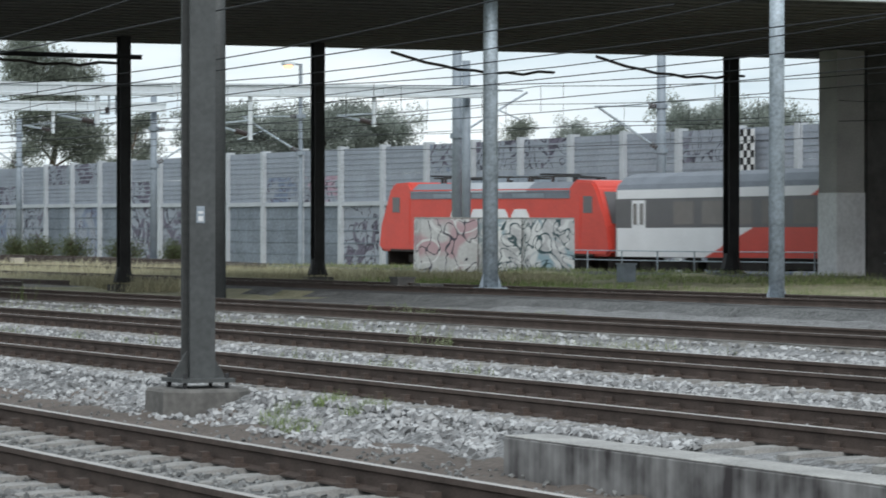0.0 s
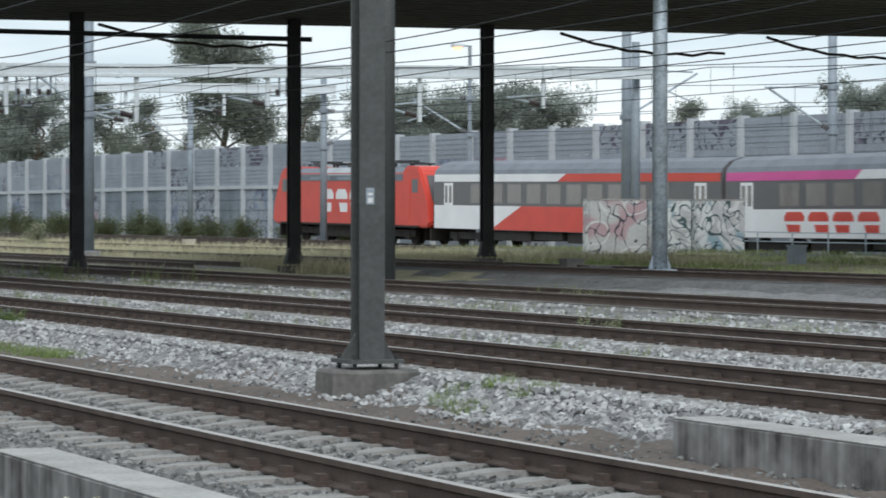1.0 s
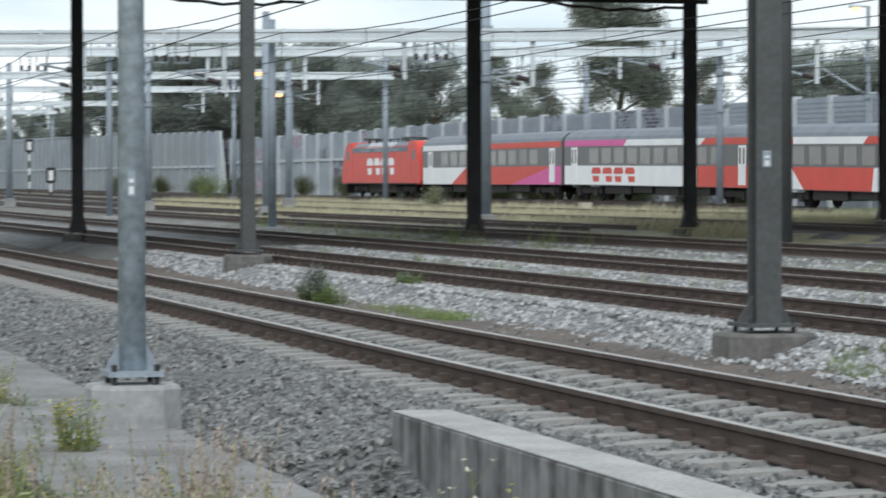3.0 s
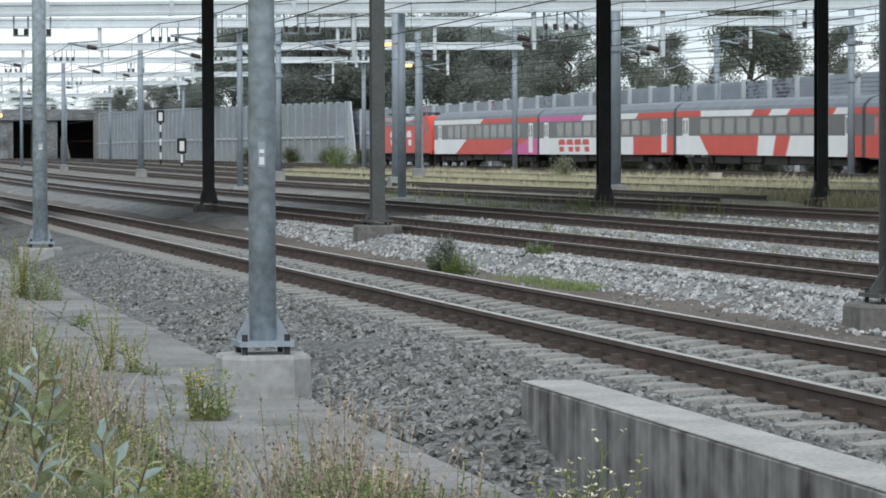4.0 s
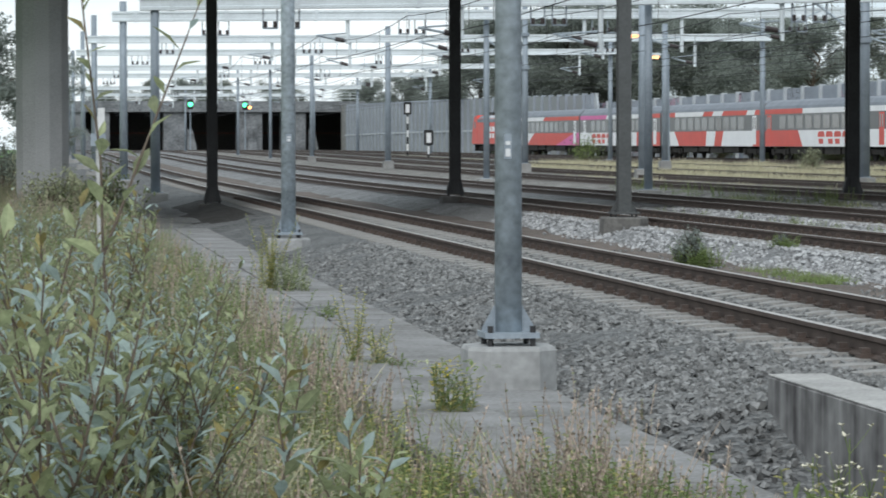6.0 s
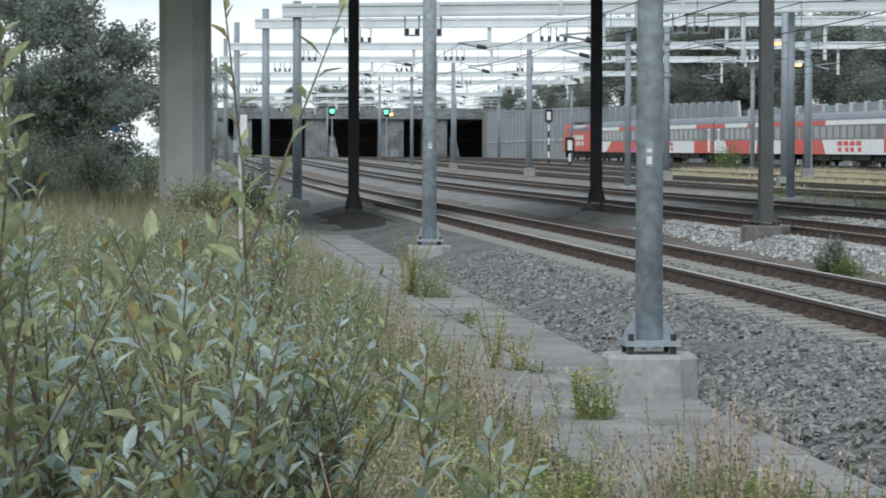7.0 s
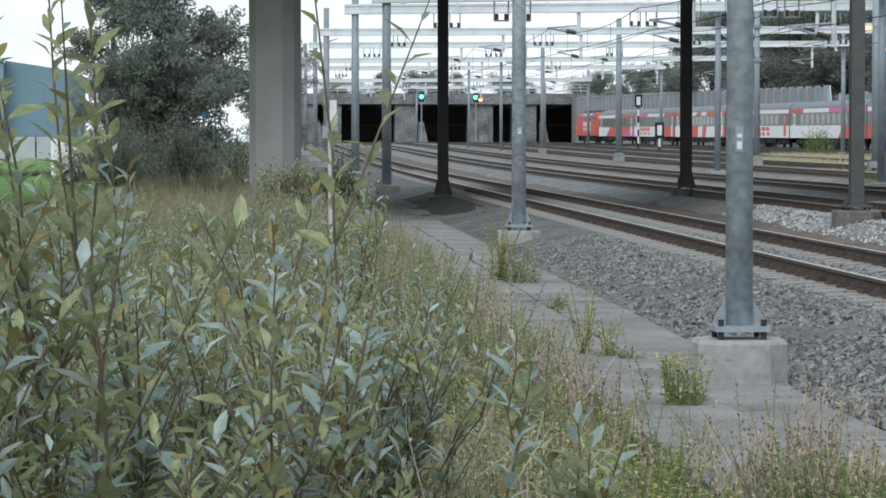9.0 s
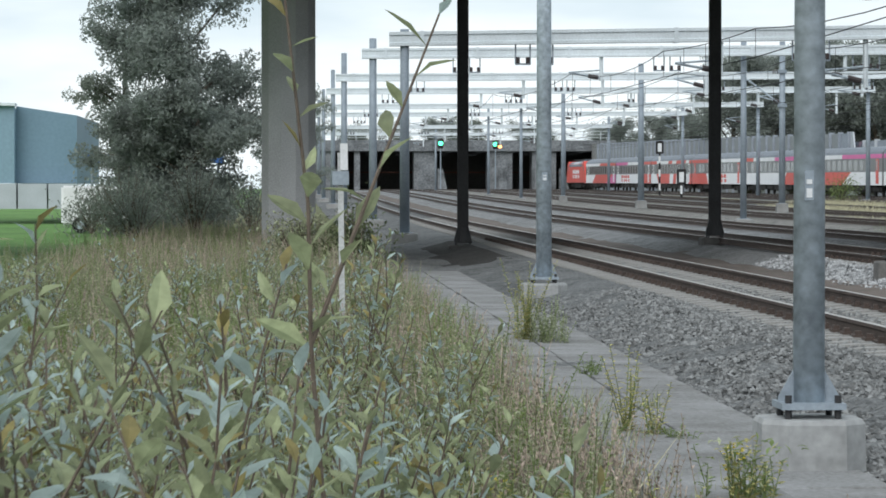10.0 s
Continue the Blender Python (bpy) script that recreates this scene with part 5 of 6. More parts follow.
# ---- plants ----
M_WLEAF = mat("willow_leaf_green", (0.31, 0.345, 0.2), 0.6, 0, 0.3, 6, 40, 0.1, 0.002, random_v=0.4, spec=0.4)
M_WLEAFB = mat("willow_leaf_grey", (0.4, 0.49, 0.47), 0.65, 0, 0.2, 6, 40, 0.1, 0.002, random_v=0.3)
M_WLEAFY = leafy(mat("willow_leaf_olive", (0.28, 0.24, 0.1), 0.65, 0, 0.25, 6, 40, 0.1, 0.002, random_v=0.3), 0.35)
M_YWEED = leafy(mat("yellowing_weed", (0.45, 0.42, 0.17), 0.8, 0, 0.25, 2, 20, 0.0, 0.001, random_v=0.35), 0.4)
M_STRAW = mat("pale_straw_grass", (0.42, 0.395, 0.275), 0.85, 0, 0.25, 0.7, 8, 0.0, 0.001, random_v=0.4)
M_STEM = mat("brown_willow_stem", (0.12, 0.095, 0.075), 0.85, 0, 0.3, 8, 60, 0.2, 0.003)
M_STALK = mat("dry_brown_stalk", (0.35, 0.285, 0.235), 0.9, 0, 0.3, 4, 40, 0.1, 0.003, random_v=0.4)
M_GRASS = mat("yellow_green_grass", (0.28, 0.295, 0.16), 0.8, 0, 0.35, 1.0, 8, 0.0, 0.001, random_v=0.5)
M_GREEN = mat("fresh_green_weed", (0.2, 0.26, 0.1), 0.75, 0, 0.3, 2, 20, 0.0, 0.001, random_v=0.4)
M_GREYGREEN = mat("grey_green_weed", (0.33, 0.35, 0.23), 0.8, 0, 0.3, 2, 20, 0.0, 0.001, random_v=0.4)
M_FLOWER = mat("cream_flower", (0.55, 0.52, 0.42), 0.8, 0, 0.1, 5, 30, 0, 0.001, random_v=0.2)
M_YELLOW = mat("yellow_flower", (0.7, 0.55, 0.03), 0.7, 0, 0.1, 5, 30, 0, 0.001)


for q in (M_WLEAF, M_WLEAFB, M_GRASS, M_GREEN, M_GREYGREEN):
    leafy(q, 0.45)


class Heap:
    """Gathers faces of several materials into one mesh."""
    def __init__(self):
        self.v, self.f, self.m = [], [], []

    def leaf(self, p, d, up, length, width, m, fold=0.25, droop=0.15):
        d = d.normalized()
        side = d.cross(up)
        side = side.normalized() if side.length > 1e-4 else d.orthogonal().normalized()
        nrm = side.cross(d)
        n = len(self.v)
        c = p + d * length * 0.45
        self.v += [p, c + side * width / 2 + nrm * width * fold, c, c - side * width / 2 + nrm * width * fold, p + d * length - nrm * length * droop,
                   p + d * length * 0.8 + side * width * 0.3 + nrm * (width * fold * 0.5 - length * droop * 0.6), p + d * length * 0.8 - side * width * 0.3 + nrm * (width * fold * 0.5 - length * droop * 0.6)]
        self.f += [(n, n + 2, n + 1), (n, n + 3, n + 2), (n + 1, n + 2, n + 4, n + 5), (n + 2, n + 3, n + 6, n + 4)]
        self.m += [m] * 4

    def blade(self, p, q, w, m, bend=None):
        d = (q - p)
        side = d.cross(Vector((random_b.gauss(0, 1), random_b.gauss(0, 1), 0.1))).normalized() * w
        mid = p.lerp(q, 0.55) + (bend or Vector((0, 0, 0)))
        n = len(self.v)
        self.v += [p - side, p + side, mid + side * 0.7, mid - side * 0.7, q]
        self.f += [(n, n + 1, n + 2, n + 3), (n + 3, n + 2, n + 4)]
        self.m += [m] * 2

    def stem(self, pts, r0, r1, m):
        k = len(pts)
        n = len(self.v)
        for i, p in enumerate(pts):
            r = r0 + (r1 - r0) * i / (k - 1)
            for a in range(4):
                self.v.append(p + Vector((math.cos(a * 1.5708) * r, math.sin(a * 1.5708) * r, 0)))
        for i in range(k - 1):
            for a in range(4):
                b = (a + 1) % 4
                self.f.append((n + 4 * i + a, n + 4 * i + b, n + 4 * i + 4 + b, n + 4 * i + 4 + a))
                self.m.append(m)

    def object(self, name, mats_, parent=None):
        me = bpy.data.meshes.new(name)
        me.from_pydata([tuple(p) for p in self.v], [], self.f)
        for q in mats_:
            me.materials.append(q)
        me.polygons.foreach_set("material_index", self.m)
        ob = new(name, me)
        if parent:
            ob.parent = parent
        return ob


random_b = random.Random(3)


def willow(seed, stems, height, spread, lean=(0, 0), leaf=0.095, least=0.7, leaves=None, label="leafy willow shrub with narrow grey-green leaves"):
    rg = random.Random(seed)
    ob = tagged(empty("willow_shrub"), label, "shrub", "willow shrubs on the bank")
    st, lf = Heap(), Heap()
    for _ in range(stems):
        a = rg.uniform(0, 6.3)
        h = height * rg.uniform(least, 1.0)
        top = Vector((math.cos(a) * spread * rg.uniform(0.3, 1) + lean[0] * h, math.sin(a) * spread * rg.uniform(0.3, 1) + lean[1] * h, h))
        pts = [Vector((top.x * u ** 1.4, top.y * u ** 1.4, h * u)) + Vector((rg.gauss(0, 0.012), rg.gauss(0, 0.012), 0)) for u in [k / 8 for k in range(9)]]
        st.stem(pts, 0.0085, 0.0025, 0)
        lines = [pts]
        for k in range(rg.randint(1, 3)):
            i = rg.randint(3, 6)
            b = rg.uniform(0, 6.3)
            l = h * rg.uniform(0.18, 0.35)
            q = [pts[i] + Vector((math.cos(b) * l * 0.55 * u, math.sin(b) * l * 0.55 * u, l * u)) for u in (0, 0.33, 0.66, 1)]
            st.stem(q, 0.006, 0.002, 0)
            lines.append(q)
        for line in lines:
            n = (leaves or (38 if h < 1.6 else 54)) if line is pts else 12
            for k in range(n):
                u = 0.22 + 0.78 * (k + rg.random() * 0.6) / n if line is pts else (k + 0.5) / n
                u = min(u, 0.999)
                s = u * (len(line) - 1)
                i = int(s)
                p = line[i].lerp(line[i + 1], s - i)
                ang = k * 2.4 + rg.uniform(-0.3, 0.3)
                d = Vector((math.cos(ang), math.sin(ang), rg.uniform(0.35, 1.5) + (0.8 if u > 0.92 else 0)))
                size = leaf * rg.uniform(0.55, 1.25) * (1.0 if u < 0.85 else 0.8)
                lf.leaf(p, d, Vector((rg.gauss(0, 0.3), rg.gauss(0, 0.3), 1)), size, size * rg.uniform(0.3, 0.42), rg.choices((0, 1, 2), (58, 33, 9) if h < 1.9 else (84, 10, 6))[0], 0.2, rg.uniform(0.0, 0.25))
    st.object("stem", [M_STEM], ob)
    lf.object("foliage", [M_WLEAF, M_WLEAFB, M_WLEAFY], ob)
    return ob


WILLOWS = [willow(21, 5, 1.45, 0.35), willow(22, 6, 1.25, 0.45), willow(23, 4, 1.6, 0.28), willow(24, 7, 1.1, 0.5)]
TALL = (
    (willow(31, 2, 2.45, 0.2, (-0.09, 0.02), 0.13, 0.93, None, "tall leaning willow shoot with broad green leaves"), -3.0, 8.6),
    (willow(32, 1, 2.45, 0.03, (-0.075, 0.0), 0.115, 0.97, 34, "single tall willow shoot with sparse leaves"), 1.75, 9.3),
    (willow(33, 2, 1.95, 0.15, (-0.05, 0.0), 0.11, 0.9, None, "tall willow shoot with grey-green leaves"), -5.3, 8.2),
    (willow(34, 2, 1.8, 0.2, (-0.02, 0.0), 0.11, 0.8, None, "willow shoot with grey-green leaves"), -4.2, 9.0),
    (willow(35, 2, 1.55, 0.12, (0.03, 0.0), 0.11, 0.85, None, "slim willow shoot with green leaves"), 0.3, 9.0),
    (willow(36, 1, 1.2, 0.05, (0.04, 0.0), 0.12, 0.95, None, "short willow shoot with broad leaves"), 4.6, 10.0),
    (willow(37, 2, 1.05, 0.12, (0.02, 0.0), 0.11, 0.85, None, "short willow shoot with broad leaves"), 6.2, 9.0),
    (willow(38, 2, 2.0, 0.12, (-0.06, 0.0), 0.115, 0.9, None, "tall leaning willow shoot with broad green leaves"), -2.2, 9.4),
    (willow(39, 2, 2.3, 0.16, (-0.12, 0.0), 0.12, 0.92, None, "tall leaning willow shoot with dense dark leaves"), -3.9, 8.9),
    (willow(40, 1, 2.1, 0.08, (-0.14, 0.0), 0.12, 0.95, None, "tall leaning willow shoot with dense dark leaves"), -4.6, 8.6),
)


def az_pos(az, r):
    return r * math.sin(radians(az)), r * math.cos(radians(az))


for ob, az, r in TALL:
    x, y = az_pos(az, r)
    ob.matrix_world = pose(x, y, -0.47)
rg = random.Random(90)
spots = []
for k in range(30):
    spots.append((rg.uniform(-7.8, 2.6), 8.2 + 3.4 * rg.random(), rg.uniform(0.95, 1.18)))
for k in range(34):
    spots.append((rg.uniform(-7.8, 3.8), rg.uniform(10.5, 18.0), rg.uniform(0.7, 1.0)))
for k in range(90):
    r = rg.uniform(17, 48)
    spots.append((math.degrees(math.atan2(rg.uniform(-0.13 * r, 1.3), r)), r, rg.uniform(0.55, 0.95)))
for k in range(22):
    r = rg.uniform(13, 30)
    spots.append((math.degrees(math.atan2(rg.uniform(-0.13 * r, 0.9), r)), r, rg.uniform(0.75, 1.1)))
for k in range(14):
    spots.append((rg.uniform(2.6, 7.2), rg.uniform(8.2, 9.6), rg.uniform(0.5, 0.74)))
used = set()
for k, (az, r, s) in enumerate(spots):
    x, y = az_pos(az, r)
    if r < 12 and az > 2.6:
        s *= 0.85
    i = k % 4
    s *= rg.uniform(0.72, 1.0)
    m = pose(x, y, -0.47, 0, 0, rg.uniform(0, 360))
    if i not in used:
        used.add(i)
        WILLOWS[i].matrix_world = m @ Matrix.Diagonal((s, s, s, 1))
    else:
        o = copy_thing(WILLOWS[i], m)
        o.scale = (s, s, s)


def clump(heap, x, y, z, kind, h, spread, n, rg):
    tone = {"green": 1, "straw": 7}.get(kind)
    kind = "grass" if tone else kind
    for _ in range(n):
        a, d = rg.uniform(0, 6.3), spread * rg.random() ** 0.6
        p = Vector((x + math.cos(a) * d, y + math.sin(a) * d, z))
        hh = h * rg.uniform(0.55, 1.1)
        lean = 0.34 if kind == "grass" else 0.2
        q = p + Vector((rg.gauss(0, lean) * hh, rg.gauss(0, lean) * hh, hh * rg.uniform(0.75, 1.0)))
        if kind == "grass":
            heap.blade(p, q, 0.004 if y < 70 else 0.012, (0 if rg.random() < 0.7 else 1) if tone is None else tone, Vector((rg.gauss(0, 0.06) * hh, rg.gauss(0, 0.06) * hh, 0)))
        elif kind == "stalk":
            heap.stem([p, p.lerp(q, 0.5), q], 0.0035, 0.0018, 2)
            for k in range(9):
                u = 0.45 + 0.55 * k / 9
                c = p.lerp(q, u)
                b = rg.uniform(0, 6.3)
                heap.leaf(c, Vector((math.cos(b), math.sin(b), 1.4)), Vector((0, 0, 1)), 0.035 * (1.3 - u * 0.6), 0.014, 2 if rg.random() < 0.7 else 4)
        elif kind in ("weed", "grey", "yellow"):
            heap.stem([p, p.lerp(q, 0.5), q], 0.004, 0.002, 3)
            n2 = max(6, int(hh * 40))
            for k in range(n2):
                u = (k + 0.5) / n2
                c = p.lerp(q, u)
                b = k * 2.4
                heap.leaf(c, Vector((math.cos(b), math.sin(b), 0.5)), Vector((0, 0, 1)), 0.075 * (1.15 - u * 0.7), 0.022, {"weed": 3, "grey": 4, "yellow": 8}[kind])


WEED_MATS = [M_GRASS, M_GREEN, M_STALK, M_GREEN, M_GREYGREEN, M_FLOWER, M_YELLOW, M_STRAW, M_YWEED]


def scatter(name, label, jobs, seed):
    """jobs: x0, x1, y0, y1, count, kind, height, spread, blades."""
    rg = random.Random(seed)
    hp = Heap()
    for x0, x1, y0, y1, count, kind, h, spread, n in jobs:
        for _ in range(int(count * 1.7)):
            x, y = rg.uniform(x0, x1), y0 + (y1 - y0) * rg.random() ** 1.3
            hh, _k = profile(x, y)
            clump(hp, x, y, gz(x, y) + hh - 0.02, kind, h * rg.uniform(0.7, 1.2), spread, n, rg)
    ob = hp.object(name, WEED_MATS)
    return tagged(ob, label, "weeds", kind="stuff")


scatter("bank_grass", "tall dry grass and weeds covering the bank", (
    (-1.5, 2.1, 11, 26, 620, "grass", 0.34, 0.18, 16), (-3, 1.6, 16, 40, 260, "grey", 0.7, 0.3, 5), (-1.6, 1.4, 8.8, 16, 260, "grey", 0.5, 0.2, 5), (-0.5, 2.0, 9.5, 18, 160, "yellow", 0.4, 0.2, 4), (-5, 2.1, 22, 60, 760, "grass", 0.5, 0.3, 14), (-5, 1.8, 20, 60, 420, "green", 0.5, 0.3, 12), (-4.5, 1.9, 45, 110, 260, "grass", 0.7, 0.6, 14), (-4.5, 1.9, 42, 110, 330, "green", 0.75, 0.6, 14), (-4.5, 1.6, 40, 95, 300, "grey", 0.85, 0.5, 5),
    (0.2, 2.15, 10.5, 24, 150, "stalk", 0.5, 0.2, 4), (-4, 2.0, 18, 60, 760, "stalk", 0.72, 0.35, 6), (-4.2, 1.5, 50, 105, 300, "stalk", 0.95, 0.7, 7),
    (-1.7, 1.2, 9.2, 15, 200, "straw", 0.6, 0.18, 12), (-1.9, 0.9, 9.5, 16, 90, "stalk", 0.75, 0.15, 4), (-5, 1.6, 18, 50, 260, "straw", 0.6, 0.3, 12), (-5, 1.6, 20, 60, 260, "weed", 0.8, 0.3, 4),
    (-3, 2.0, 12, 45, 300, "weed", 0.5, 0.2, 3), (-6, 1.8, 20, 80, 300, "grey", 0.75, 0.35, 4)), 5)
scatter("path_weeds", "yellowing weeds growing along the concrete path", (
    (2.25, 3.7, 12.2, 14.8, 60, "stalk", 0.66, 0.12, 5), (2.3, 3.6, 12.4, 15.0, 26, "yellow", 0.45, 0.1, 5), (2.3, 3.9, 11.6, 14.4, 50, "grey", 0.4, 0.14, 6), (2.3, 4.4, 10.2, 13.6, 90, "weed", 0.5, 0.16, 7),
    (2.55, 2.58, 23.7, 23.9, 2, "yellow", 0.72, 0.03, 4), (2.7, 2.73, 23.5, 23.7, 2, "yellow", 0.62, 0.03, 3), (2.66, 2.86, 23.1, 23.7, 4, "weed", 0.17, 0.12, 8), (2.85, 2.92, 37.4, 37.9, 3, "yellow", 1.05, 0.09, 5), (2.95, 3.25, 36.0, 37.4, 5, "grey", 0.6, 0.16, 6), (2.62, 2.85, 19.2, 19.7, 4, "weed", 0.3, 0.1, 5), (2.6, 2.75, 19.0, 19.8, 2, "yellow", 0.4, 0.06, 4),
    (2.9, 3.1, 30.6, 31.4, 2, "weed", 0.2, 0.08, 6), (2.2, 2.6, 14, 60, 60, "grass", 0.3, 0.1, 10), (3.0, 3.2, 26.5, 27.5, 2, "grass", 0.2, 0.1, 14), (3.6, 4.0, 15, 20, 14, "stalk", 0.3, 0.1, 3)), 6)
scatter("track_weeds", "scattered green weeds between the tracks", (
    (9.9, 10.5, 37.0, 41.0, 30, "green", 0.16, 0.22, 26), (10.6, 11.6, 24.6, 26.4, 8, "green", 0.17, 0.14, 40), (9.6, 10.0, 42.8, 43.9, 9, "weed", 0.36, 0.2, 14), (11.4, 11.6, 44.3, 44.9, 3, "weed", 0.22, 0.14, 12),
    (24.4, 25.2, 53, 54.5, 3, "weed", 0.32, 0.16, 10), (17.6, 18.6, 36.5, 37.5, 3, "grey", 0.3, 0.16, 10), (18.6, 19.4, 42, 44, 6, "grey", 0.3, 0.2, 9), (24.0, 27.0, 48, 52, 8, "grey", 0.25, 0.3, 9),
    (14.6, 15.6, 30, 75, 26, "grey", 0.22, 0.15, 6), (20.0, 22.0, 35, 90, 60, "grass", 0.25, 0.4, 20), (21.5, 22.8, 70, 110, 20, "weed", 0.5, 0.35, 8)), 8)
scatter("yard_grass", "dry yellowed grass strips between the far tracks", (
    (30.4, 32.0, 82, 190, 700, "straw", 0.5, 0.7, 20), (35.4, 37.8, 84, 210, 1300, "straw", 0.55, 0.8, 20), (41.2, 42.9, 78, 200, 700, "straw", 0.52, 0.7, 20), (46.2, 55.0, 58, 118, 700, "grass", 0.2, 0.9, 16),
    (26.0, 27.0, 80, 150, 200, "straw", 0.32, 0.5, 16), (46.2, 54.0, 60, 116, 200, "green", 0.26, 0.8, 12), (37.0, 42.0, 50, 90, 160, "green", 0.35, 0.6, 14)), 9)


def flower_plant(x, y, z, h, n, m, label, seed):
    rg = random.Random(seed)
    ob = tagged(empty("flowering_weed", Matrix.Translation((x, y, z))), label, "wild flower")
    hp, fl = Heap(), Heap()
    clump(hp, 0, 0, 0, "weed", h * 0.85, 0.26, n * 2, rg)
    clump(hp, 0, 0, 0, "yellow", h * 0.95, 0.26, n, rg)
    for _ in range(n * 26):
        p = Vector((rg.gauss(0, 0.1), rg.gauss(0, 0.1), h * (0.3 + 0.62 * rg.random() ** 0.8)))
        hp.leaf(p, Vector((rg.gauss(0, 1), rg.gauss(0, 1), rg.gauss(0.4, 0.7))), Vector((0, 0, 1)), rg.uniform(0.04, 0.085), rg.uniform(0.016, 0.03), rg.choice((3, 3, 8, 4)))
    for _ in range(n):
        a, d = rg.uniform(0, 6.3), 0.16 * rg.random() ** 0.6
        top = Vector((math.cos(a) * d * 1.3, math.sin(a) * d * 1.3, h * rg.uniform(0.6, 1.05)))
        hp.stem([Vector((math.cos(a) * d, math.sin(a) * d, 0)), top], 0.003, 0.002, 3)
        for _k in range(rg.randint(2, 6)):
            p = top + Vector((rg.gauss(0, 0.03), rg.gauss(0, 0.03), rg.gauss(0, 0.025)))
            hp.stem([top - Vector((0, 0, 0.05)), p], 0.0015, 0.001, 3)
            for k in range(5):
                b = k * 1.26 + rg.random()
                fl.leaf(p, Vector((math.cos(b), math.sin(b), rg.uniform(0.2, 1.2))), Vector((0, 0, 1)), rg.uniform(0.012, 0.024), 0.012, 0, 0.1, 0.0)
    hp.object("foliage", WEED_MATS, ob)
    fl.object("blossom", [m], ob)


flower_plant(2.45, 8.7, -1.15, 1.55, 34, M_FLOWER, "bushy weed with cream seed heads beside the wall", 1)
flower_plant(2.9, 10.2, -1.25, 1.3, 24, M_FLOWER, "bushy weed with cream seed heads by the wall end", 2)
flower_plant(3.35, 10.4, -1.3, 1.0, 10, M_FLOWER, "green weed with pale flowers below the wall", 3)
flower_plant(0.6, 15.0, -0.47, 0.75, 4, M_YELLOW, "slender weed with bright yellow flowers", 4)
flower_plant(0.95, 16.5, -0.47, 0.6, 4, M_YELLOW, "slender weed with bright yellow flowers", 5)
flower_plant(2.68, 19.2, -0.42, 0.42, 4, M_YELLOW, "small weed with yellow flowers on the path", 6)

# ---- things of the yard ----
M_GREENLAMP = glow("green_signal_light", (0.08, 1.0, 0.42), 4.0)
M_ORANGELAMP = glow("orange_signal_light", (1.0, 0.35, 0.08), 6.0)
M_SODIUM = glow("warm_yard_lamp_light", (1.0, 0.5, 0.22), 2.2)
M_BLACK = mat("matt_black_paint", (0.015, 0.015, 0.016), 0.7, 0, 0.2, 4, 30, 0.05, 0.002)
M_TAG = (spray("tagged_block_pink", (0.5, 0.51, 0.52), (((0.46, 0.33, 0.36), 0.52, 0.58), ((0.62, 0.63, 0.64), 0.05, 0.03, 0.56), ((0.07, 0.07, 0.09), 0.03, 0.018, 0.5)), 0.5),
         spray("tagged_block_teal", (0.5, 0.51, 0.52), (((0.3, 0.42, 0.48), 0.5, 0.58), ((0.66, 0.68, 0.68), 0.07, 0.04, 0.46), ((0.06, 0.1, 0.11), 0.03, 0.018, 0.5)), 0.6))


def tagged_block(x0, x1, y, z0, z1, m, label):
    ob = tagged(empty("concrete_block"), label, "concrete block", "painted blocks in the yard")
    bm = bmesh.new()
    box(bm, x0, x1, y, y + 0.6, z0, z1)
    bmesh.ops.bevel(bm, geom=list(bm.edges), offset=0.04, segments=2, affect="EDGES")
    part("block", bm, m, ob)
    bm = bmesh.new()
    box(bm, x0 + 0.02, x1 - 0.02, y + 0.02, y + 0.58, z1, z1 + 0.06)
    part("cap", bm, M_COPING, ob, "pale weathered cap")


ZB = 0.36
tagged_block(47.2, 49.6, 98.0, ZB - 0.75, 2.2, M_TAG[0], "concrete block covered in faded pink spray paint")
tagged_block(49.65, 51.3, 97.7, ZB - 0.75, 2.2, M_TAG[1], "concrete block covered in teal spray paint")
tagged_block(51.35, 53.4, 97.4, ZB - 0.75, 2.2, M_TAG[1], "concrete block covered in teal and white spray paint")

# chequered board on the barrier
cb2 = tagged(empty("chequered_board"), "black and white chequered board on the noise barrier", "sign board")
bx, by = barrier_x(105.2) - 0.28, 105.2
bm = bmesh.new()
box(bm, bx - 0.03, bx, by - 0.55, by + 0.55, 4.0, 6.1)
part("board", bm, M_WHITEPLATE, cb2)
for i in range(4):
    for j in range(7):
        if (i + j) % 2:
            bm = bmesh.new()
            box(bm, bx - 0.04, bx - 0.032, by - 0.55 + 0.275 * i, by - 0.275 + 0.275 * i, 4.0 + 0.3 * j, 4.3 + 0.3 * j)
            part("black_square", bm, M_BLACK, cb2)

# handrail beside the running line
rail = tagged(empty("handrail"), "pale steel handrail beside the running line", "handrail", kind="structure")
y = 62.0
while y < 101:
    x = line_x(y) - 2.35
    z = gz(x, y) + 0.42
    bm = bmesh.new()
    tube(bm, (x, y, z - 0.8), (x, y, z + 0.72), 0.028, None, 6)
    part("post", bm, M_GALV, rail)
    for k, h in enumerate((0.35, 0.7)):
        x2 = line_x(y + 2.4) - 2.35
        bm = bmesh.new()
        tube(bm, (x, y, z + h), (x2, y + 2.4, gz(x2, y + 2.4) + 0.42 + h), 0.02, None, 6)
        part("bar", bm, M_GALV, rail)
    y += 2.4


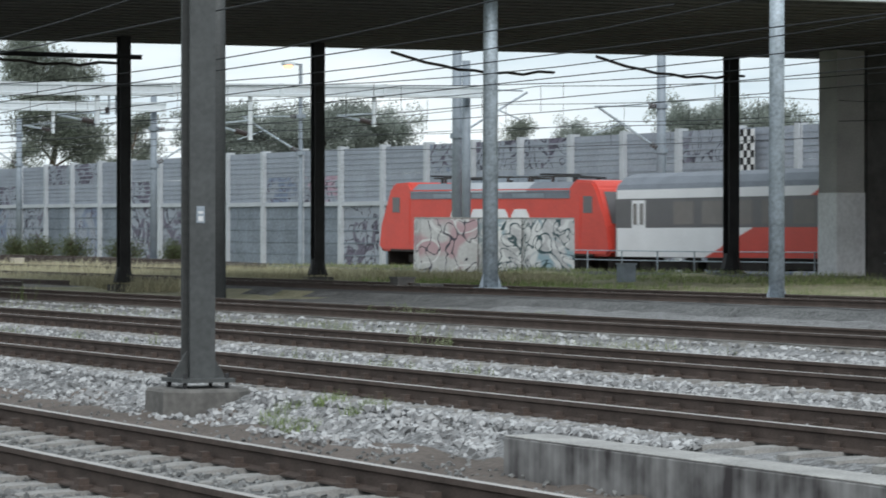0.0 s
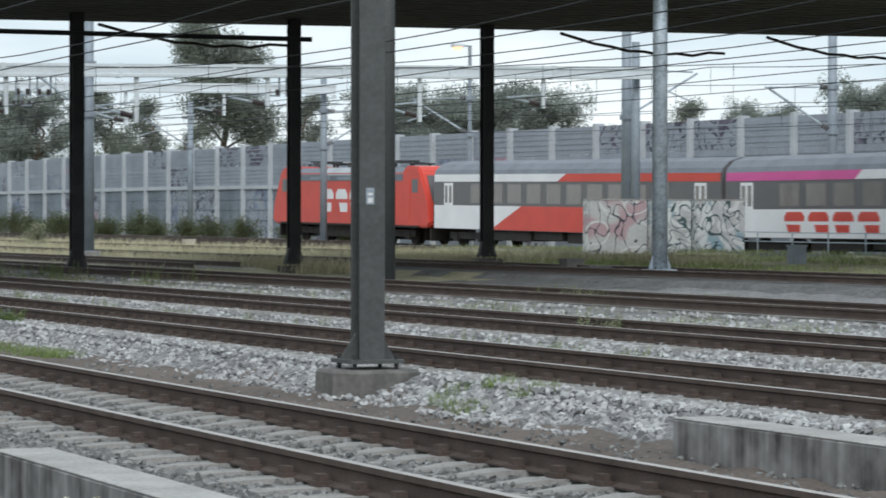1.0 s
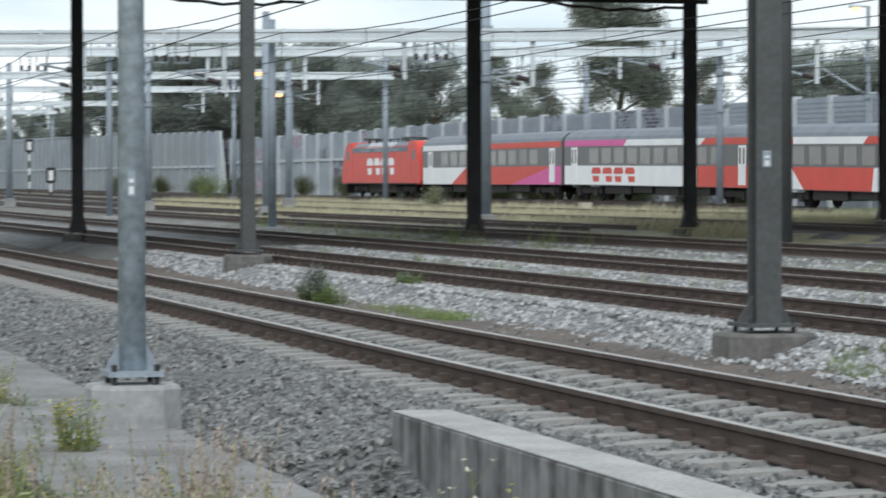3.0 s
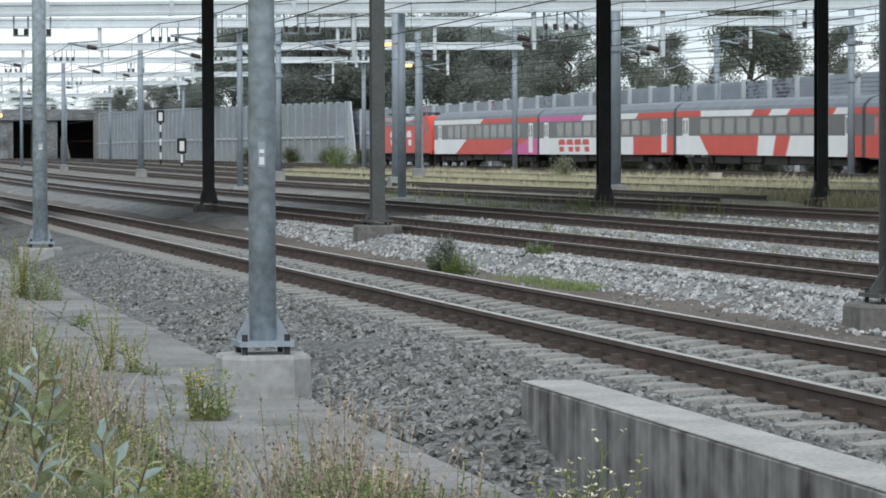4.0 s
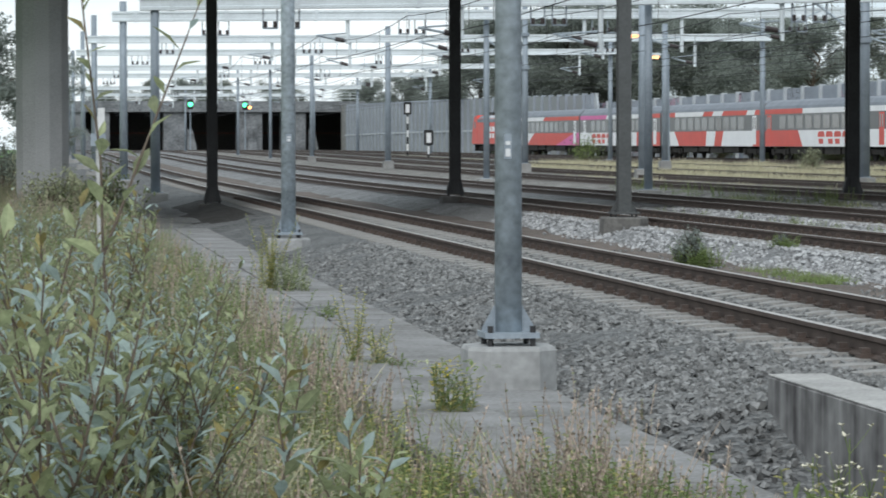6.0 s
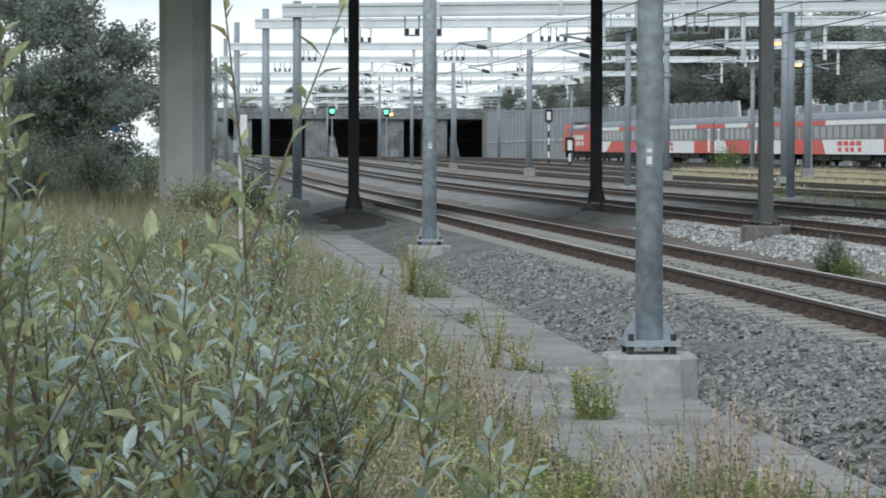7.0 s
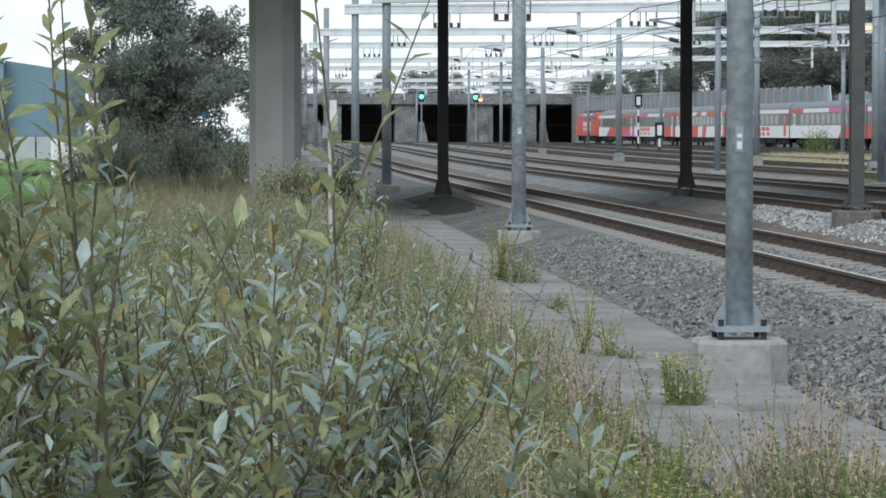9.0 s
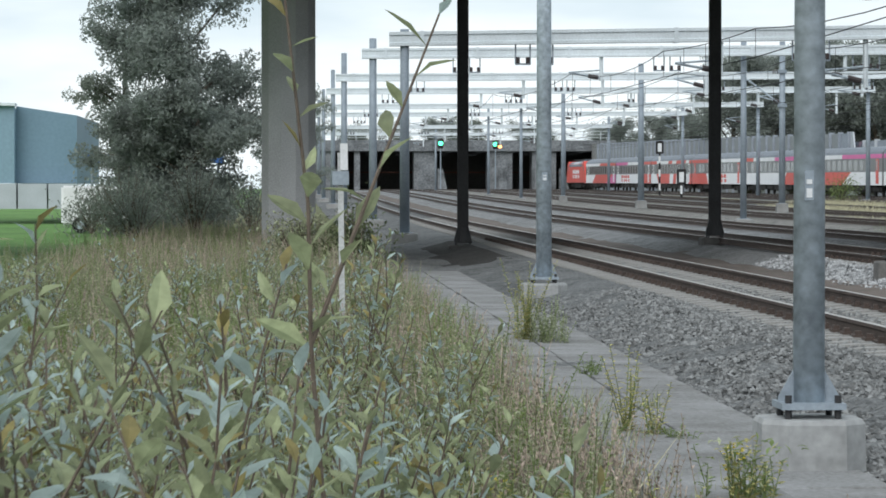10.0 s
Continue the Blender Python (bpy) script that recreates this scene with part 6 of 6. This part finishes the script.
def signal(az, y, z_foot, z_head, lit, label):
    x = y * math.tan(radians(az))
    ob = tagged(empty("railway_signal", Matrix.Translation((x, y, 0))), label, "railway signal", "signals before the tunnels")
    bm = bmesh.new()
    tube(bm, (0, 0, z_foot), (0, 0, z_head - 0.7), 0.12, 0.1, 10)
    part("post", bm, M_GREYSTEEL, ob)
    bm = bmesh.new()
    box(bm, -0.42, 0.42, -0.12, 0.12, z_head - 0.75, z_head + 0.75)
    bmesh.ops.bevel(bm, geom=list(bm.edges), offset=0.06, segments=2, affect="EDGES")
    h = part("head", bm, M_BLACK, ob, "black signal head")
    for dx, dz, r, m, nm in lit:
        bm = bmesh.new()
        tube(bm, (dx, -0.13, z_head + dz), (dx, -0.17, z_head + dz), r, None, 14)
        part("lens", bm, m, h, nm)
        bm = bmesh.new()
        prism(bm, [(dx - r * 1.15, z_head + dz + r * 0.9), (dx + r * 1.15, z_head + dz + r * 0.9), (dx + r * 1.15, z_head + dz + r * 1.1), (dx - r * 1.15, z_head + dz + r * 1.1)], 1, -0.5, -0.12)
        part("hood", bm, M_BLACK, h)
    return ob


signal(2.92, 480, 1.0, 8.6, ((0, 0.1, 0.36, M_GREENLAMP, "bright green signal light"),), "tall railway signal showing green before the tunnel")
signal(3.98, 480, 1.0, 8.5, ((-0.05, 0.1, 0.36, M_GREENLAMP, "bright green signal light"), (0.75, -0.25, 0.3, M_ORANGELAMP, "orange signal light")), "tall railway signal showing green and orange before the tunnel")


def marker_signal(az, y, z_top, label):
    x = y * math.tan(radians(az))
    g = gz(x, y)
    ob = tagged(empty("railway_signal", Matrix.Translation((x, y, 0))), label, "railway signal", "signals before the tunnels")
    k = 0
    z = g - 0.4
    while z < z_top - 1.2:
        bm = bmesh.new()
        tube(bm, (0, 0, z), (0, 0, min(z + 0.7, z_top - 1.2)), 0.1, None, 10)
        part("post_band", bm, (M_BLACK, M_WHITEPLATE)[k % 2], ob, ("black post band", "white post band")[k % 2])
        z += 0.7
        k += 1
    bm = bmesh.new()
    box(bm, -0.4, 0.4, -0.06, 0.06, z_top - 1.3, z_top)
    bmesh.ops.bevel(bm, geom=list(bm.edges), offset=0.05, segments=2, affect="EDGES")
    p = part("panel", bm, M_BLACK, ob)
    bm = bmesh.new()
    box(bm, -0.2, 0.2, -0.075, -0.064, z_top - 1.1, z_top - 0.25)
    part("white_face", bm, M_WHITEPLATE, p)


marker_signal(7.14, 300, 6.2, "black signal panel with a white face on a banded post")
marker_signal(7.55, 250, 3.0, "short banded signal post beside the track")


def yard_lamp(x, y, z, label):
    g = gz(x, y)
    ob = tagged(empty("yard_lamp", Matrix.Translation((x, y, 0))), label, "yard lamp", "lamps of the yard")
    bm = bmesh.new()
    tube(bm, (0, 0, g - 0.4), (0, 0, z + 0.4), 0.13, 0.09, 10)
    part("post", bm, M_GREYSTEEL, ob)
    bm = bmesh.new()
    tube(bm, (0, 0, z + 0.35), (-0.75, -0.2, z + 0.42), 0.045, None, 8)
    part("arm", bm, M_GREYSTEEL, ob)
    bm = bmesh.new()
    box(bm, -1.1, -0.45, -0.42, -0.02, z + 0.28, z + 0.46)
    bmesh.ops.bevel(bm, geom=list(bm.edges), offset=0.05, segments=2, affect="EDGES")
    part("housing", bm, M_BEAM, ob)
    bm = bmesh.new()
    tube(bm, (-0.78, -0.22, z + 0.14), (-0.78, -0.22, z + 0.279), 0.2, 0.24, 14)
    part("lamp_glass", bm, M_SODIUM, ob, "glowing warm lamp glass")


yard_lamp(34.6, 160.0, 6.2, "yard lamp on a grey post glowing warm orange")
yard_lamp(31.0, 148.0, 6.9, "yard lamp on a grey post glowing warm orange")
yard_lamp(58.8, 136.0, 9.9, "tall yard lamp on a grey post beside the noise barrier")


def bush(x, y, w, h, seed, label, leafmat=None, count=1):
    rg = random.Random(seed)
    ob = tagged(empty("bush", Matrix.Translation((x, y, gz(x, y) - 0.35))), label, "bush", "bushes of the yard")
    st, lf = Heap(), Heap()
    for _ in range(26 * count):
        a, e = rg.uniform(0, 6.3), rg.uniform(0.35, 1.5)
        q = Vector((math.cos(a) * math.cos(e) * w / 2, math.sin(a) * math.cos(e) * w / 2, math.sin(e) * h)) * rg.uniform(0.7, 1.0)
        st.stem([Vector((0, 0, 0)), q * 0.5 + Vector((0, 0, 0.05 * h)), q], 0.025, 0.006, 0)
        for _k in range(46):
            c = q * rg.uniform(0.45, 1.02) + Vector((rg.gauss(0, 1), rg.gauss(0, 1), rg.gauss(0, 1))) * w * 0.07
            c.z = max(c.z, 0.03)
            lf.leaf(c, Vector((rg.gauss(0, 1), rg.gauss(0, 1), rg.gauss(0.2, 1))), Vector((0, 0, 1)), 0.1 * (w / 2) ** 0.5 * rg.uniform(0.7, 1.4), 0.05 * (w / 2) ** 0.5, 0)
    st.object("stem", [M_STEM], ob)
    lf.object("foliage", [leafmat or M_LEAFDARK], ob)
    return ob


bush(39.5, 211.0, 3.6, 2.3, 1, "rounded green bush beside the running line", M_GREEN)
bush(39.0, 146.0, 1.9, 1.5, 2, "grey-green bush between the yard tracks", M_GREYGREEN)
bush(9.75, 43.3, 0.75, 0.5, 3, "small dark green bush in the ballast")
bush(11.5, 44.7, 0.42, 0.36, 4, "small dark green bush in the ballast")
for k, (y, dx, w, h) in enumerate(((214, 3.4, 3.0, 1.9), (206, 3.2, 3.6, 2.1), (198, 3.4, 3.2, 1.8), (190, 3.2, 3.0, 1.6), (181, 3.5, 3.4, 1.9), (172, 3.4, 2.6, 1.5), (163, 3.3, 2.8, 1.6), (210, 3.0, 3.4, 1.7), (202, 3.1, 3.0, 1.5), (194, 3.0, 3.4, 1.7), (186, 3.2, 3.2, 1.5), (177, 3.2, 3.0, 1.4), (168, 3.3, 3.0, 1.4), (156, 3.4, 3.0, 1.3), (149, 3.4, 2.6, 1.2), (224, 3.3, 3.4, 2.2), (236, 3.3, 3.2, 2.0), (256, 2.6, 3.0, 1.8), (268, 2.6, 3.6, 2.0), (284, 2.6, 3.2, 2.0), (302, 2.4, 3.6, 2.0))):
    bush(line_x(y) + dx, y, w, h, 20 + k, "dark green bush at the foot of the noise barrier", M_BUSHDARK, 2)
bush(1.35, 60.0, 2.3, 1.6, 51, "dense dark green bush beside the bridge pillar", M_BUSHDARK)
bush(0.3, 66.0, 2.2, 1.3, 52, "leafy bush at the foot of the bridge pillar", M_GREYGREEN)
for k, (x, y, w, h) in enumerate(((-3.0, 100, 4.5, 2.6), (-5.4, 104, 4.0, 2.6), (-1.2, 106, 4.0, 2.2), (-4.6, 96, 3.5, 1.7), (-6.3, 111, 5.0, 2.2), (-7.4, 115, 4.0, 1.7))):
    bush(x, y, w, h, 60 + k, "tangled grey-green bush below the willow tree", M_LEAFGREY)
shade_bush = bush(2.86, 9.1, 0.7, 1.35, 71, "dark green leafy weed bush below the retaining wall", M_GREEN)
shade_bush.location.z = -1.2
bush(-0.98, 9.6, 0.8, 1.25, 70, "dark green conifer-like bush among the willows", M_BUSHDARK)

# small boxes and markers in the yard
M_YBOX = mat("cream_box_paint", (0.5, 0.46, 0.38), 0.7, 0, 0.15, 2, 20, 0.1, 0.003)
for az, r, w, h, lab in ((11.9 + 0.011018 * (805 - 784), 136, 0.9, 0.12, "flat white cover lying in the dry grass"), (11.9 + 0.011018 * (990 - 784), 150, 0.5, 0.45, "small cream trackside box"), (11.9 + 0.011018 * (1330 - 784), 140, 0.5, 0.5, "small cream trackside box"),
                         (26.16 + 0.011018 * (1108 - 784), 92, 0.4, 0.6, "small grey trackside box"), (26.16 + 0.011018 * (712 - 784), 80, 0.5, 0.5, "dark point machine box beside the rails"), (26.16 + 0.011018 * (768 - 784), 78, 1.0, 0.35, "dark point machine box beside the rails")):
    x, y = az_pos(az, r)
    ob = tagged(empty("trackside_box", Matrix.Translation((x, y, gz(x, y) - 0.34))), lab, "trackside box", "trackside boxes")
    mm = M_DARKCONC if "dark" in lab else M_GREYSTEEL if "grey" in lab else M_WHITEPLATE if "white" in lab else M_YBOX
    bm = bmesh.new()
    box(bm, -w / 2, w / 2, -0.25, 0.25, -0.1, h - 0.05)
    part("case", bm, mm, ob)
    bm = bmesh.new()
    box(bm, -w / 2 - 0.03, w / 2 + 0.03, -0.28, 0.28, h - 0.05, h)
    part("lid", bm, mm, ob)

# white stake with a small cabinet on the bank
st = tagged(empty("marker_stake", pose(0.72, 35.0, -0.45, 0, -0.7, 0)), "thin white marker stake with a small box on top", "marker stake")
bm = bmesh.new()
box(bm, -0.03, 0.03, -0.02, 0.02, -0.3, 2.2)
part("stake", bm, mat("weathered_white_stake", (0.42, 0.43, 0.43), 0.8), st)
bm = bmesh.new()
box(bm, -0.09, 0.09, -0.07, 0.05, 1.85, 2.0)
part("grey_case", bm, M_GREYSTEEL, st)
bm = bmesh.new()
box(bm, 0.0, 0.08, -0.08, 0.04, 2.01, 2.3)
part("white_case", bm, M_WHITEPLATE, st)

# ---- beyond the bank: shed, van, fence ----
M_TEAL = mat("blue_grey_cladding", (0.15, 0.235, 0.3), 0.55, 0.1, 0.1, 0.4, 6, 0.1, 0.005)
M_TEALB = mat("pale_blue_cladding", (0.2, 0.3, 0.37), 0.55, 0.1, 0.1, 0.4, 6, 0.1, 0.005)
shed = tagged(empty("industrial_shed"), "blue-grey clad industrial shed with a pale lower wall", "shed")
ys = 150.0
sx = lambda px: ys * math.tan(radians(2.283 + 0.011018 * (px - 784)))
sz = lambda py: EYE_Z + (261 - py) * ys / 5200
bm = bmesh.new()
prism(bm, [(sx(-260), sz(252)), (sx(108), sz(252)), (sx(108), sz(118)), (sx(-260), sz(106))], 1, ys, ys + 0.5)
part("front_wall", bm, M_TEALB, shed, "pale blue clad wall")
bm = bmesh.new()
box(bm, sx(108) - 0.3, sx(108), ys + 0.5, ys + 40, sz(252), sz(122))
part("side_wall", bm, M_TEAL, shed)
bm = bmesh.new()
prism(bm, [(sx(108), sz(118)), (sx(212), sz(134)), (sx(212), sz(252)), (sx(108), sz(252))], 1, ys + 1.0, ys + 18)
part("rear_wing", bm, M_TEAL, shed, "darker blue clad wing")
bm = bmesh.new()
prism(bm, [(sx(-260), sz(100)), (sx(110), sz(114)), (sx(110), sz(119)), (sx(-260), sz(106.5))], 1, ys - 0.3, ys + 0.8)
part("eaves_trim", bm, M_BEAM, shed, "pale eaves trim")
for i in range(9):
    a = -250 + 52 * i
    bm = bmesh.new()
    box(bm, sx(a), sx(a + 49), ys - 0.1, ys + 0.9, sz(296), sz(252.5))
    part("wall_panel", bm, M_PPOST, shed, "pale concrete panel")
annex = tagged(empty("roof_annex"), "taller blue block standing behind the shed", "building")
bm = bmesh.new()
box(bm, sx(-120), sx(36), ys + 3, ys + 12, sz(250), sz(99))
bmesh.ops.bevel(bm, geom=list(bm.edges), offset=0.05, segments=1, affect="EDGES")
part("block", bm, M_TEALB, annex)


def van(x, y, s, m, label):
    ob = tagged(empty("parked_van", Matrix.Translation((x, y, -0.42)) @ Matrix.Diagonal((s, s, s, 1))), label, "van")
    bm = bmesh.new()
    prism(bm, [(-2.4, 0.35), (2.5, 0.35), (2.5, 0.95), (2.2, 1.15), (1.5, 1.95), (-2.4, 2.0)], 1, -0.95, 0.95)
    bmesh.ops.bevel(bm, geom=list(bm.edges), offset=0.08, segments=2, affect="EDGES")
    part("body", bm, m, ob, "glossy white body")
    for a, b in ((0.75, 1.4), (-0.6, 0.55)):
        bm = bmesh.new()
        box(bm, a, b, -0.965, -0.952, 1.2, 1.75)
        part("window", bm, M_BAND, ob)
    for a in (-1.6, 1.6):
        for q in (-0.9, 0.9):
            bm = bmesh.new()
            tube(bm, (a, q - 0.1, 0.34), (a, q + 0.1, 0.34), 0.34, None, 16)
            w = part("wheel", bm, M_BLACK, ob)
            bm = bmesh.new()
            tube(bm, (a, q - 0.112, 0.34), (a, q - 0.101, 0.34), 0.18, None, 12)
            part("rim", bm, M_GALV, w)


gy = 122.0
van(gy * math.tan(radians(2.283 + 0.011018 * (290 - 784))), gy, 0.95, M_WHITE, "white van parked behind the bank")
van(gy * math.tan(radians(2.283 + 0.011018 * (440 - 784))) - 1.5, gy + 14, 0.95, M_GREYSTEEL, "grey van parked behind the trees")
can = tagged(empty("blue_canopy"), "blue roof of a low shelter behind the vans", "shelter")
bm = bmesh.new()
box(bm, -9.2, -3.0, 139, 142, 2.55, 2.95)
part("roof", bm, mat("blue_roof", (0.05, 0.13, 0.35), 0.5), can)
for x in (-9.0, -6.1, -3.2):
    bm = bmesh.new()
    tube(bm, (x, 139.4, -0.45), (x, 139.4, 2.55), 0.06, None, 8)
    part("post", bm, M_GREYSTEEL, can)

motions()
